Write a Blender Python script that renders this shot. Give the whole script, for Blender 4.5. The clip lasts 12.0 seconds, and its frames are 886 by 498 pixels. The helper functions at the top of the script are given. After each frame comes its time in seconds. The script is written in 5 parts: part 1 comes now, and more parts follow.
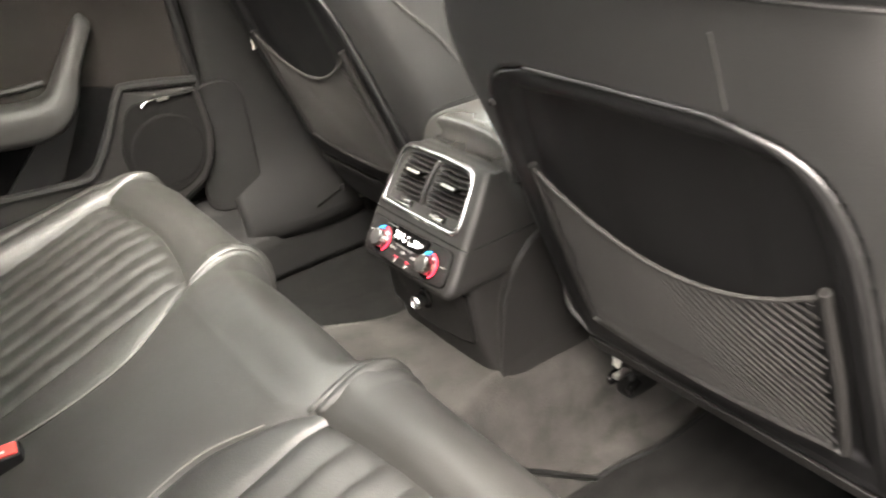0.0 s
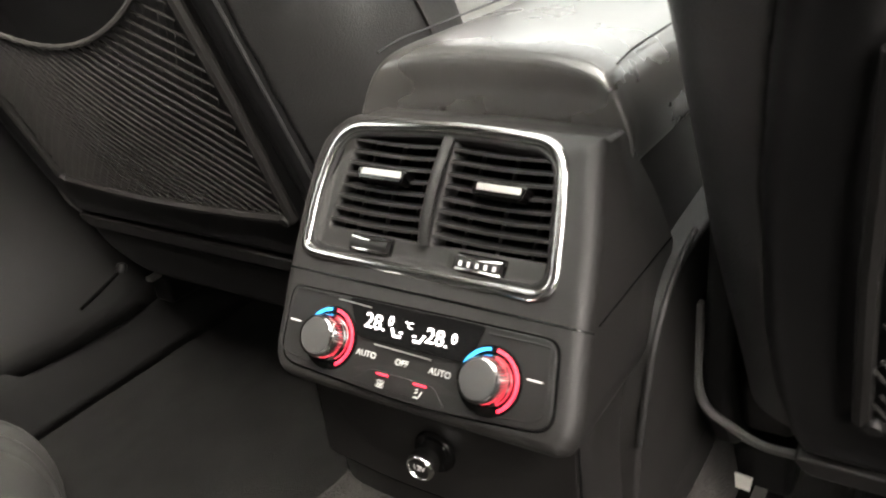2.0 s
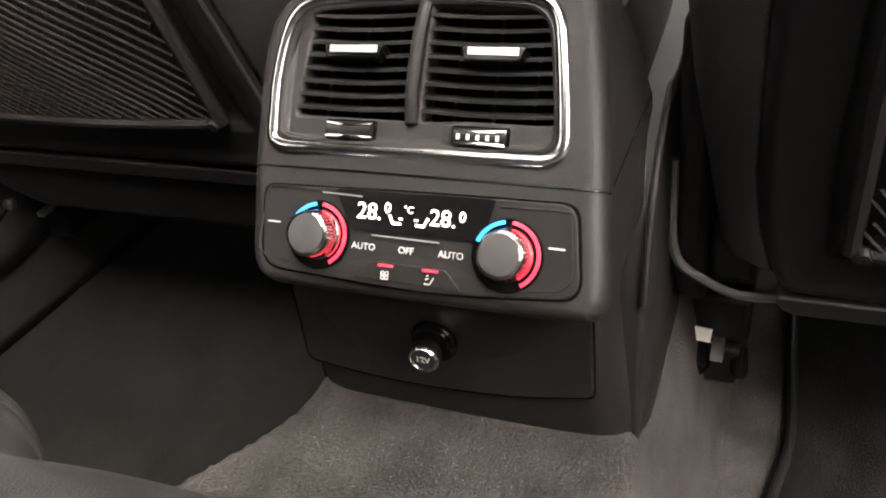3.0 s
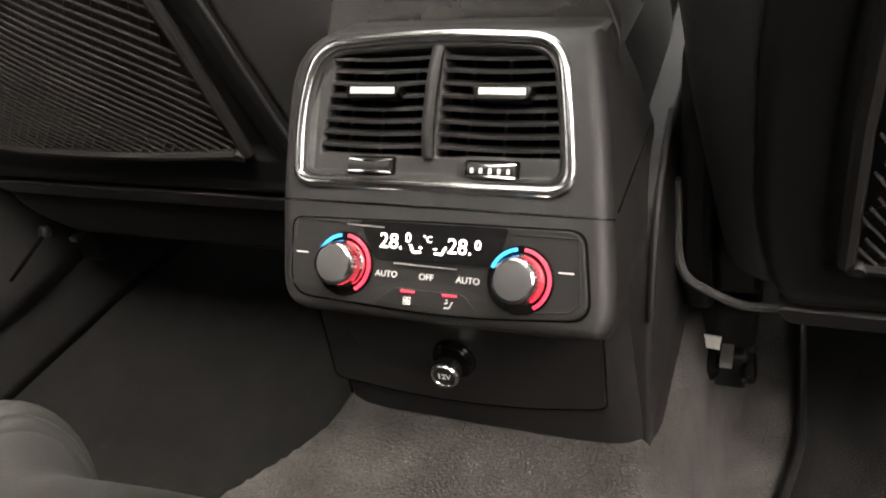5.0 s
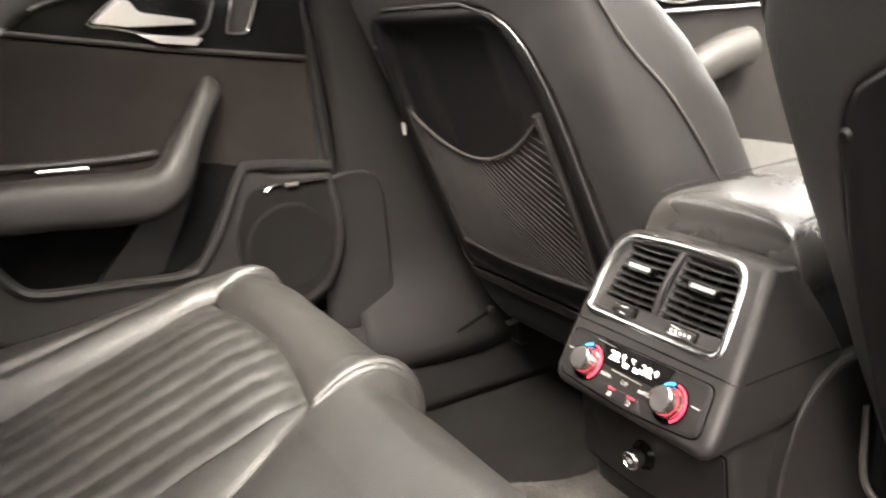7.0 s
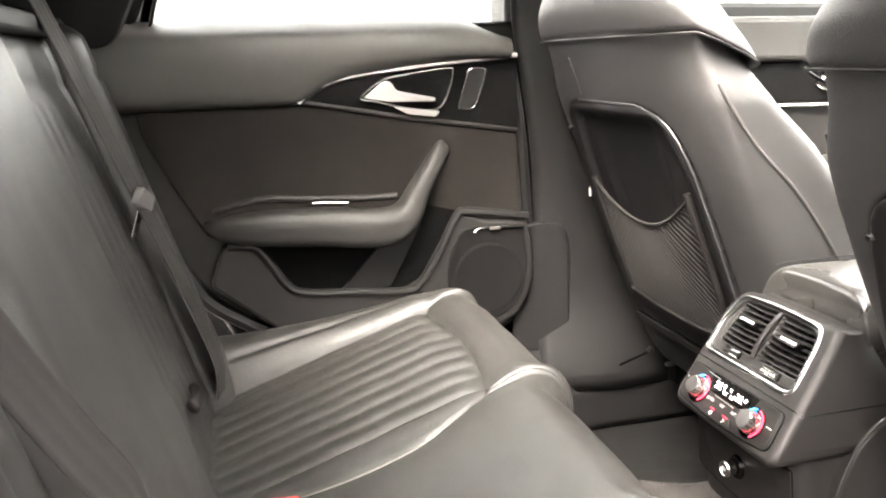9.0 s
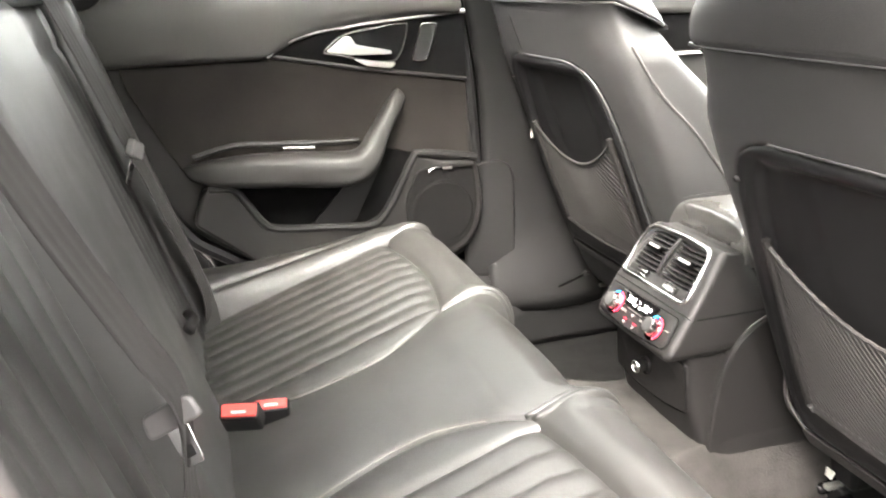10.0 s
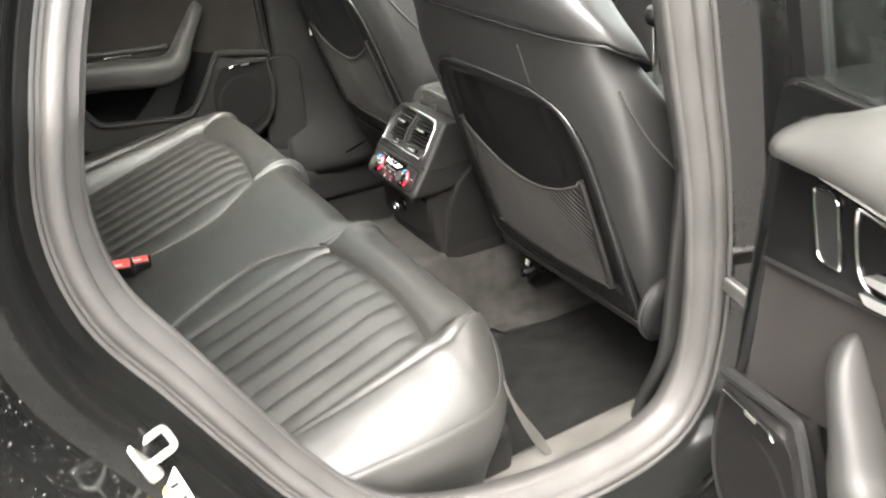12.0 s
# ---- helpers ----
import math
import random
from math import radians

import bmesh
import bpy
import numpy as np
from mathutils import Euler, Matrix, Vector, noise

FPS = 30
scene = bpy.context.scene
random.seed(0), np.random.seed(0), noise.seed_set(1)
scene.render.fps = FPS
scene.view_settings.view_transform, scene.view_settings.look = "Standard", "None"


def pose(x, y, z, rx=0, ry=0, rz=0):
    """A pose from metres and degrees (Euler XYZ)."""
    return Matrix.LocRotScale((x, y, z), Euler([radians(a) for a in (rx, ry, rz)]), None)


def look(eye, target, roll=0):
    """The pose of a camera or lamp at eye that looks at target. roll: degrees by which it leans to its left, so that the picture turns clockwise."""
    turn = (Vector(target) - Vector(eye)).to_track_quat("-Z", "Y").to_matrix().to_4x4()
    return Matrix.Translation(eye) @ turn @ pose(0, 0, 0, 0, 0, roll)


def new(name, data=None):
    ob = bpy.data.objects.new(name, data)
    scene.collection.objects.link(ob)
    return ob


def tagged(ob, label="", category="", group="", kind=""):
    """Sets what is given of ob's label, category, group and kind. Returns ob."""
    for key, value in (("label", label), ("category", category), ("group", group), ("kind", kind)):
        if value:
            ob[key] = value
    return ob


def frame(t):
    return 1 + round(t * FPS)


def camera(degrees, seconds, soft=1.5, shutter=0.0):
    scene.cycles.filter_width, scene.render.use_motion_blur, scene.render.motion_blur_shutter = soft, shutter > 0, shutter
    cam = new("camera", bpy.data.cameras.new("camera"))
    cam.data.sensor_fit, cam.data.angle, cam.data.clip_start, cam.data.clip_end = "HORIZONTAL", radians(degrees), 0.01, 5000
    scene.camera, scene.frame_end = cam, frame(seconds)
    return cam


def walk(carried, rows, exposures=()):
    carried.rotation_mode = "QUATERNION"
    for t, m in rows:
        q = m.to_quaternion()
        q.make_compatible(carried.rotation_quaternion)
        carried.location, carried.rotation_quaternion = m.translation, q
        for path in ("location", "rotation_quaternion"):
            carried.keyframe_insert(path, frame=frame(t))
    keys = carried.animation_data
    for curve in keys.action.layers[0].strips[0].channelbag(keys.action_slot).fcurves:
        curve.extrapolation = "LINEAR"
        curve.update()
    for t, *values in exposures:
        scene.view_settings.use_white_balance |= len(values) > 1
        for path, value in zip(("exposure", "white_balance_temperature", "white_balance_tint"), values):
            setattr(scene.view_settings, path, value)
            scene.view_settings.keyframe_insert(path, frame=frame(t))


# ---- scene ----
cam = camera(56.4, 12.0, soft=2.0, shutter=0.4)
PATH = [
    (0, (-0.51, -0.829, 0.871), (0.455, 0.642, -0.079), -6.5),
    (0.5, (-0.45, -0.686, 0.782), (0.394, 0.87, -0.149), -6.8),
    (1, (-0.409, -0.518, 0.695), (0.654, 0.897, -0.236), -6.8),
    (1.5, (-0.372, -0.368, 0.643), (0.89, 0.883, -0.274), -6.3),
    (2, (-0.332, -0.249, 0.61), (1.149, 0.779, -0.255), -6.1),
    (2.5, (-0.337, -0.188, 0.594), (1.178, 0.648, -0.41), -7.7),
    (3, (-0.349, -0.176, 0.59), (1.167, 0.54, -0.501), -8.0),
    (5, (-0.367, -0.186, 0.618), (1.14, 0.567, -0.46), -10.2),
    (5.5, (-0.379, -0.222, 0.62), (1.067, 0.699, -0.411), -9.3),
    (6, (-0.398, -0.311, 0.639), (0.921, 0.892, -0.263), -8.5),
    (6.5, (-0.435, -0.427, 0.665), (0.702, 1.047, -0.065), -7.0),
    (7, (-0.48, -0.524, 0.698), (0.419, 1.167, 0.121), -4.5),
    (7.5, (-0.492, -0.633, 0.722), (0.146, 1.204, 0.257), -2.9),
    (7.7, (-0.499, -0.679, 0.731), (0.046, 1.196, 0.297), -2.6),
    (9.3, (-0.568, -0.847, 0.785), (-0.111, 1.041, 0.308), -1.9),
    (9.5, (-0.575, -0.887, 0.798), (-0.1, 0.984, 0.276), -2.1),
    (10, (-0.601, -0.981, 0.829), (-0.062, 0.842, 0.208), -2.3),
    (10.5, (-0.621, -1.094, 0.856), (-0.019, 0.687, 0.173), -2.5),
    (11, (-0.645, -1.199, 0.908), (0.055, 0.51, 0.141), -3.5),
    (11.5, (-0.691, -1.318, 0.979), (0.147, 0.283, 0.121), -2.6),
    (12, (-0.74, -1.43, 1.022), (0.144, 0.094, 0.076), -2.5),
]
EXPOSURES = [(0.0, 4.2, 7200, 15), (1.0, 3.85, 7200, 19), (2.0, 3.45, 7100, 15), (3.0, 3.4, 7200, 21), (5.5, 3.25, 7200, 18), (6.5, 3.85, 7300, 20), (7.5, 4.25, 7400, 20), (9.5, 4.85, 7100, 19), (10.3, 5.0, 6900, 14), (11.0, 4.4, 6800, 11), (12.0, 3.88, 6800, 11)]
walk(cam, [(t, look(eye, target, roll)) for t, eye, target, roll in PATH], EXPOSURES)

# ---- light ----
world = bpy.data.worlds.new("overcast_sky")
scene.world = world
world.use_nodes = True
wn, wl = world.node_tree.nodes, world.node_tree.links
sky = wn.new("ShaderNodeTexSky")
sky.sky_type, sky.sun_disc = "NISHITA", False
sky.sun_elevation, sky.sun_rotation = radians(59), radians(216)
sky.air_density, sky.dust_density = 1.0, 5.0
pale = wn.new("ShaderNodeHueSaturation")
pale.inputs["Saturation"].default_value = 0.12
wl.new(sky.outputs[0], pale.inputs["Color"])
wl.new(pale.outputs[0], wn["Background"].inputs["Color"])
wn["Background"].inputs["Strength"].default_value = 0.15
sun_data = bpy.data.lights.new("sun", "SUN")
sun_data.energy, sun_data.angle, sun_data.color = 1.15, radians(40), (1.0, 0.96, 0.91)
sun = new("sun", sun_data)
sun.matrix_world = look((-1.15, -1.6, 3.4), (0, 0, 0))


# ---- materials ----
def shader(name, colour, rough=0.5, metal=0.0, spec=0.5, coat=0.0, sheen=0.0):
    m = bpy.data.materials.new(name)
    m.use_nodes = True
    b = m.node_tree.nodes["Principled BSDF"]
    b.inputs["Base Color"].default_value = (*colour, 1)
    b.inputs["Roughness"].default_value, b.inputs["Metallic"].default_value = rough, metal
    b.inputs["Specular IOR Level"].default_value = spec
    b.inputs["Coat Weight"].default_value, b.inputs["Coat Roughness"].default_value = coat, 0.04
    b.inputs["Sheen Weight"].default_value, b.inputs["Sheen Roughness"].default_value = sheen, 0.4
    return m


def textured(m, colour, fine, coarse, bump, rough=(0.4, 0.5), tone=0.25, grain="NOISE", wear=6.0, stretch=(1, 1, 1)):
    """Colour and gloss vary at two sizes; fine is the grain per metre, bump its height in metres."""
    n, k = m.node_tree.nodes, m.node_tree.links
    b = n["Principled BSDF"]
    co = n.new("ShaderNodeTexCoord")
    mp = n.new("ShaderNodeMapping")
    mp.inputs["Scale"].default_value = stretch
    k.new(co.outputs["Object"], mp.inputs["Vector"])
    big = n.new("ShaderNodeTexNoise")
    big.inputs["Scale"].default_value, big.inputs["Detail"].default_value = coarse, 6
    k.new(mp.outputs[0], big.inputs["Vector"])
    if grain == "NOISE":
        small = n.new("ShaderNodeTexNoise")
        small.inputs["Detail"].default_value = 3
        height = small.outputs["Fac"]
    else:
        small = n.new("ShaderNodeTexVoronoi")
        height = small.outputs["Distance"]
    small.inputs["Scale"].default_value = fine
    k.new(mp.outputs[0], small.inputs["Vector"])
    both = n.new("ShaderNodeMath")
    both.operation = "MULTIPLY_ADD"
    both.inputs[1].default_value = 0.4
    k.new(height, both.inputs[0])
    k.new(big.outputs["Fac"], both.inputs[2])
    ramp = n.new("ShaderNodeValToRGB")
    ramp.color_ramp.elements[0].position, ramp.color_ramp.elements[1].position = 0.35, 0.95
    ramp.color_ramp.elements[0].color = (*[c * (1 - tone) for c in colour], 1)
    ramp.color_ramp.elements[1].color = (*[min(1, c * (1 + tone)) for c in colour], 1)
    k.new(both.outputs[0], ramp.inputs[0])
    k.new(ramp.outputs[0], b.inputs["Base Color"])
    rr = n.new("ShaderNodeMapRange")
    rr.inputs["From Min"].default_value, rr.inputs["From Max"].default_value = 0.3, 0.7
    rr.inputs["To Min"].default_value, rr.inputs["To Max"].default_value = rough
    k.new(big.outputs["Fac"], rr.inputs["Value"])
    k.new(rr.outputs[0], b.inputs["Roughness"])
    bp = n.new("ShaderNodeBump")
    bp.inputs["Strength"].default_value, bp.inputs["Distance"].default_value = 0.6, bump
    k.new(height, bp.inputs["Height"])
    k.new(bp.outputs[0], b.inputs["Normal"])
    return m


def glow(name, colour, power):
    m = shader(name, (0.02, 0.02, 0.02), 0.4)
    b = m.node_tree.nodes["Principled BSDF"]
    b.inputs["Emission Color"].default_value, b.inputs["Emission Strength"].default_value = (*colour, 1), power
    return m


LEATHER = textured(shader("black_leather", (0.0185, 0.0184, 0.0168), spec=0.78), (0.0185, 0.0184, 0.0168), 700, 9, 0.0003, (0.42, 0.54), 0.15, "VORONOI")
LEATHER_BACK = textured(shader("seat_back_leather", (0.021, 0.021, 0.0207), spec=0.95), (0.021, 0.021, 0.0207), 700, 7, 0.0004, (0.34, 0.44), 0.15, "VORONOI")


def creased(m, scale, height):
    """Soft creases under the grain."""
    n, k = m.node_tree.nodes, m.node_tree.links
    co, wave, lump = n.new("ShaderNodeTexCoord"), n.new("ShaderNodeTexNoise"), n.new("ShaderNodeBump")
    wave.inputs["Scale"].default_value, wave.inputs["Detail"].default_value, wave.inputs["Distortion"].default_value = scale, 2, 0.3
    lump.inputs["Strength"].default_value, lump.inputs["Distance"].default_value = 0.5, height
    k.new(co.outputs["Object"], wave.inputs["Vector"])
    k.new(wave.outputs["Fac"], lump.inputs["Height"])
    k.new(lump.outputs[0], n["Bump"].inputs["Normal"])


creased(LEATHER, 16, 0.0018)
creased(LEATHER_BACK, 11, 0.0015)
PLASTIC = textured(shader("grained_plastic", (0.0115, 0.011, 0.0105), spec=0.32), (0.0115, 0.011, 0.0105), 1300, 8, 0.00015, (0.42, 0.55), 0.12, "VORONOI")
PLASTIC_DARK = textured(shader("black_plastic", (0.0065, 0.0065, 0.0065), spec=0.28), (0.0065, 0.0065, 0.0065), 900, 8, 0.0002, (0.4, 0.55), 0.15)
PANEL = textured(shader("climate_panel_plastic", (0.009, 0.0087, 0.0085), spec=0.3), (0.009, 0.0087, 0.0085), 1500, 10, 0.0001, (0.38, 0.48), 0.08)
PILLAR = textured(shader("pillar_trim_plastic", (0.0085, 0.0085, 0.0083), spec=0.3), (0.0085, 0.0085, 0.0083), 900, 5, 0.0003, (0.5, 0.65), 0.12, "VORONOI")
SUEDE = textured(shader("door_suede", (0.0165, 0.0147, 0.0136), spec=0.05, sheen=0.08), (0.0165, 0.0147, 0.0136), 900, 7, 0.0006, (0.85, 0.98), 0.3)
CARPET = textured(shader("carpet", (0.032, 0.0306, 0.0285), spec=0.03, sheen=0.04), (0.032, 0.0306, 0.0285), 420, 20, 0.004, (0.9, 1.0), 0.6)
MAT = textured(shader("mat_carpet", (0.007, 0.007, 0.0067), spec=0.03, sheen=0.02), (0.007, 0.007, 0.0067), 420, 16, 0.004, (0.9, 1.0), 0.6, stretch=(1, 2.2, 1))
CHROME = textured(shader("satin_chrome", (0.58, 0.575, 0.56), metal=1.0), (0.58, 0.575, 0.56), 300, 12, 0.00003, (0.1, 0.2), 0.06)
CHROME.node_tree.nodes["Principled BSDF"].inputs["Metallic"].default_value = 1.0
STEEL = textured(shader("zinc_steel", (0.62, 0.61, 0.58), metal=1.0), (0.62, 0.61, 0.58), 200, 20, 0.0002, (0.28, 0.5), 0.2)
POLISHED = textured(shader("polished_metal", (0.85, 0.845, 0.83), metal=1.0), (0.85, 0.845, 0.83), 300, 14, 0.00003, (0.26, 0.36), 0.05)
BACK_PANEL = textured(shader("seat_back_plastic", (0.0068, 0.0068, 0.007), spec=0.28), (0.0068, 0.0068, 0.007), 1200, 7, 0.00012, (0.36, 0.46), 0.12, "VORONOI")
PAD = textured(shader("soft_pad", (0.05, 0.0495, 0.046), spec=0.5), (0.05, 0.0495, 0.046), 700, 9, 0.0003, (0.42, 0.54), 0.15, "VORONOI")
BRUSHED = textured(shader("brushed_aluminium", (0.86, 0.855, 0.84), metal=1.0), (0.86, 0.855, 0.84), 400, 14, 0.00005, (0.42, 0.55), 0.05)
VENT = textured(shader("vent_plastic", (0.012, 0.0118, 0.0115), spec=0.4), (0.012, 0.0118, 0.0115), 900, 20, 0.0001, (0.35, 0.45), 0.1)
CAP = textured(shader("satin_grey_cap", (0.035, 0.035, 0.034), spec=0.5), (0.035, 0.035, 0.034), 900, 20, 0.00005, (0.45, 0.55), 0.06)
TAB = textured(shader("dark_satin_metal", (0.055, 0.0545, 0.053), metal=1.0), (0.055, 0.0545, 0.053), 300, 12, 0.00003, (0.18, 0.28), 0.06)
REST = textured(shader("armrest_leather", (0.02, 0.0196, 0.0185), spec=0.4), (0.02, 0.0196, 0.0185), 700, 9, 0.0003, (0.5, 0.6), 0.15, "VORONOI")
POLISHED_LEATHER = textured(shader("worn_shiny_leather", (0.026, 0.0255, 0.024), spec=1.0), (0.026, 0.0255, 0.024), 700, 9, 0.00002, (0.25, 0.33), 0.12, "VORONOI")
# felt whose black includes the shade of the door pocket
SHADED_FELT = textured(shader("shaded_felt", (0.0035, 0.0035, 0.0035), spec=0.05), (0.0035, 0.0035, 0.0035), 900, 20, 0.0003, (0.9, 1.0), 0.3)
GRILLE = textured(shader("speaker_mesh", (0.0045, 0.0043, 0.0042), spec=0.15), (0.0045, 0.0043, 0.0042), 1400, 9, 0.0003, (0.6, 0.75), 0.2, "VORONOI")
GLOSS = shader("piano_black", (0.005, 0.005, 0.005), 0.1, spec=0.1)
# near-black for joints and recesses; also paints the shade beside the door seal
DEEP_BLACK = shader("deep_black", (0.004, 0.004, 0.004), 0.2, spec=0.15)
PAINT = textured(shader("black_paint", (0.006, 0.0062, 0.006), spec=0.2, coat=0.0), (0.006, 0.0062, 0.006), 60, 5, 0.00002, (0.06, 0.14), 0.3)
RUBBER = textured(shader("rubber_seal", (0.05, 0.048, 0.046)), (0.05, 0.048, 0.046), 500, 15, 0.0003, (0.5, 0.65), 0.25)
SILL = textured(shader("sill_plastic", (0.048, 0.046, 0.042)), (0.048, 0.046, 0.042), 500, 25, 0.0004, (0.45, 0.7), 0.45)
TONGUE = textured(shader("grey_plastic", (0.1, 0.097, 0.094)), (0.1, 0.097, 0.094), 500, 15, 0.0002, (0.4, 0.5), 0.1)
WEB = textured(shader("belt_webbing", (0.026, 0.0248, 0.0235), spec=0.3), (0.026, 0.0248, 0.0235), 900, 10, 0.0006, (0.6, 0.75), 0.2, stretch=(1, 0.3, 1))
WATER = shader("water", (0.4, 0.42, 0.42), 0.05, spec=0.8)
WATER.node_tree.nodes["Principled BSDF"].inputs["Transmission Weight"].default_value = 0.75
WATER.node_tree.nodes["Principled BSDF"].inputs["IOR"].default_value = 1.33
RED = textured(shader("red_plastic", (0.55, 0.045, 0.035)), (0.55, 0.045, 0.035), 400, 20, 0.0001, (0.35, 0.45), 0.12)
LINING = textured(shader("headlining", (0.1, 0.097, 0.092)), (0.1, 0.097, 0.092), 500, 5, 0.0006, (0.9, 1.0), 0.08)
CONCRETE = textured(shader("pale_floor", (0.3, 0.292, 0.28)), (0.3, 0.292, 0.28), 60, 0.8, 0.001, (0.4, 0.6), 0.15)
NET = textured(shader("net_cord", (0.03, 0.029, 0.0273), spec=0.3), (0.03, 0.029, 0.0273), 900, 20, 0.0003, (0.6, 0.75), 0.2)
THREAD = shader("pale_thread", (0.13, 0.128, 0.115), 0.65)
LEAF = textured(shader("hedge_leaf", (0.045, 0.07, 0.03)), (0.045, 0.07, 0.03), 30, 3, 0.001, (0.45, 0.6), 0.5)
STICKER = shader("paper_label", (0.75, 0.74, 0.68), 0.5)
YELLOW = shader("yellow_label", (0.75, 0.6, 0.05), 0.5)
WHITE_GLOW, RED_GLOW, BLUE_GLOW = glow("display_digits", (1, 1, 1), 0.5), glow("red_marks", (1, 0.03, 0.07), 0.32), glow("blue_marks", (0.0, 0.4, 1), 0.32)
PRINT = shader("white_print", (0.55, 0.55, 0.53), 0.5)
GLASS = bpy.data.materials.new("window_glass")
GLASS.use_nodes = True
GLASS.node_tree.nodes["Principled BSDF"].inputs["Transmission Weight"].default_value = 1.0
GLASS.node_tree.nodes["Principled BSDF"].inputs["Base Color"].default_value = (0.86, 0.93, 0.89, 1)
GLASS.node_tree.nodes["Principled BSDF"].inputs["Roughness"].default_value = 0.0
GLASS.node_tree.nodes["Principled BSDF"].inputs["IOR"].default_value = 1.45


# ---- builders ----
def part(name, bm, material, parent=None, label="", smooth=True, bevel=0.0, thick=0.0, sharp=40):
    """A bmesh, or (verts, faces), as one mesh object under a thing."""
    me = bpy.data.meshes.new(name)
    if isinstance(bm, tuple):
        me.from_pydata([tuple(v) for v in bm[0]], [], [tuple(f) for f in bm[1]])
        me.validate()
    else:
        bmesh.ops.recalc_face_normals(bm, faces=bm.faces)
        bm.to_mesh(me)
        bm.free()
    me.materials.append(material)
    if smooth:
        me.shade_smooth()
        if sharp:
            me.set_sharp_from_angle(angle=radians(sharp))
    ob = new(name, me)
    if thick:
        s = ob.modifiers.new("thickness", "SOLIDIFY")
        s.thickness, s.offset = abs(thick), -1 if thick > 0 else 1
    if bevel:
        b = ob.modifiers.new("rounding", "BEVEL")
        b.width, b.segments, b.limit_method, b.angle_limit = bevel, 3, "ANGLE", radians(35)
    if parent:
        ob.parent = parent
    if label:
        tagged(ob, label)
    return ob


def thing(name, label, category, group="", kind="", at=None):
    ob = new(name)
    ob.empty_display_size = 0.05
    if at is not None:
        ob.matrix_world = at
    return tagged(ob, label, category, group, kind)


def grid(fn, nu, nv, closed_u=False):
    """fn(u, v) with u, v from 0 to 1."""
    verts = [fn(i / nu, j / nv) for j in range(nv + 1) for i in range(nu + (0 if closed_u else 1))]
    w = nu if closed_u else nu + 1
    faces = []
    for j in range(nv):
        for i in range(nu):
            a, b = j * w + i, j * w + (i + 1) % w
            faces.append((a, b, b + w, a + w))
    return verts, faces


def flip(vf):
    return vf[0], [tuple(reversed(f)) for f in vf[1]]


def catmull(pts, n=8, closed=False):
    """A smooth line through the points."""
    p = [Vector(q) for q in pts]
    out, m = [], len(p)
    for i in range(m if closed else m - 1):
        a, b, c, d = (p[(i + k) % m] if closed else p[min(max(i + k, 0), m - 1)] for k in (-1, 0, 1, 2))
        for s in range(n):
            t = s / n
            out.append(0.5 * ((2 * b) + (c - a) * t + (2 * a - 5 * b + 4 * c - d) * t * t + (3 * b - a - 3 * c + d) * t ** 3))
    if not closed:
        out.append(p[-1])
    return out


def tube(pts, radius, sides=8, closed=False, flat=1.0, up=None):
    """A round bar along a line; radius may be a list; flat squeezes it along up."""
    p = [Vector(q) for q in pts]
    n, verts, faces = len(p), [], []
    side = None
    for i in range(n):
        t = (p[(i + 1) % n] - p[i - 1]) if closed else (p[min(i + 1, n - 1)] - p[max(i - 1, 0)])
        t.normalize()
        if up is not None:
            side = Vector(up) - t * t.dot(Vector(up))
        elif side is None:
            side = t.orthogonal()
        else:
            side = side - t * t.dot(side)
        side.normalize()
        other = t.cross(side)
        r = radius[i] if isinstance(radius, (list, tuple)) else radius
        for k in range(sides):
            a = 2 * math.pi * k / sides
            verts.append(p[i] + side * (math.cos(a) * r * flat) + other * (math.sin(a) * r))
    for i in range(n if closed else n - 1):
        for k in range(sides):
            a, b = i * sides + k, i * sides + (k + 1) % sides
            c, d = ((i + 1) % n) * sides + k, ((i + 1) % n) * sides + (k + 1) % sides
            faces.append((a, b, d, c))
    if not closed:
        faces += [tuple(reversed(range(sides))), tuple(range((n - 1) * sides, n * sides))]
    return verts, faces


def joined(*many):
    verts, faces = [], []
    for v, f in many:
        o = len(verts)
        verts += [tuple(q) for q in v]
        faces += [tuple(i + o for i in g) for g in f]
    return verts, faces


def rounded(pts, r, n=5):
    """A polygon in two dimensions with rounded corners."""
    out, m = [], len(pts)
    for i in range(m):
        a, b, c = (Vector(pts[(i + k) % m]).to_2d() for k in (-1, 0, 1))
        rr = r[i] if isinstance(r, (list, tuple)) else r
        u, v = (a - b), (c - b)
        d = min(rr, u.length * 0.48, v.length * 0.48)
        s, e = b + u.normalized() * d, b + v.normalized() * d
        for k in range(n + 1):
            t = k / n
            out.append((1 - t) ** 2 * s + 2 * t * (1 - t) * b + t * t * e)
    return [(q.x, q.y) for q in out]


def slab(outline, put, low, high):
    """A plate: the outline in two dimensions, carried to space by put(a, b, h), from height low to high."""
    bm = bmesh.new()
    bottom = [bm.verts.new(put(a, b, low)) for a, b in outline]
    top = [bm.verts.new(put(a, b, high)) for a, b in outline]
    n = len(outline)
    bm.faces.new(top)
    bm.faces.new(list(reversed(bottom)))
    for i in range(n):
        bm.faces.new((bottom[i], bottom[(i + 1) % n], top[(i + 1) % n], top[i]))
    return bm


def box(size, at=(0, 0, 0), turn=None):
    bm = bmesh.new()
    bmesh.ops.create_cube(bm, size=1.0)
    bmesh.ops.scale(bm, vec=size, verts=bm.verts)
    m = Matrix.Translation(at) @ (turn.to_4x4() if turn else Matrix())
    bmesh.ops.transform(bm, matrix=m, verts=bm.verts)
    return bm


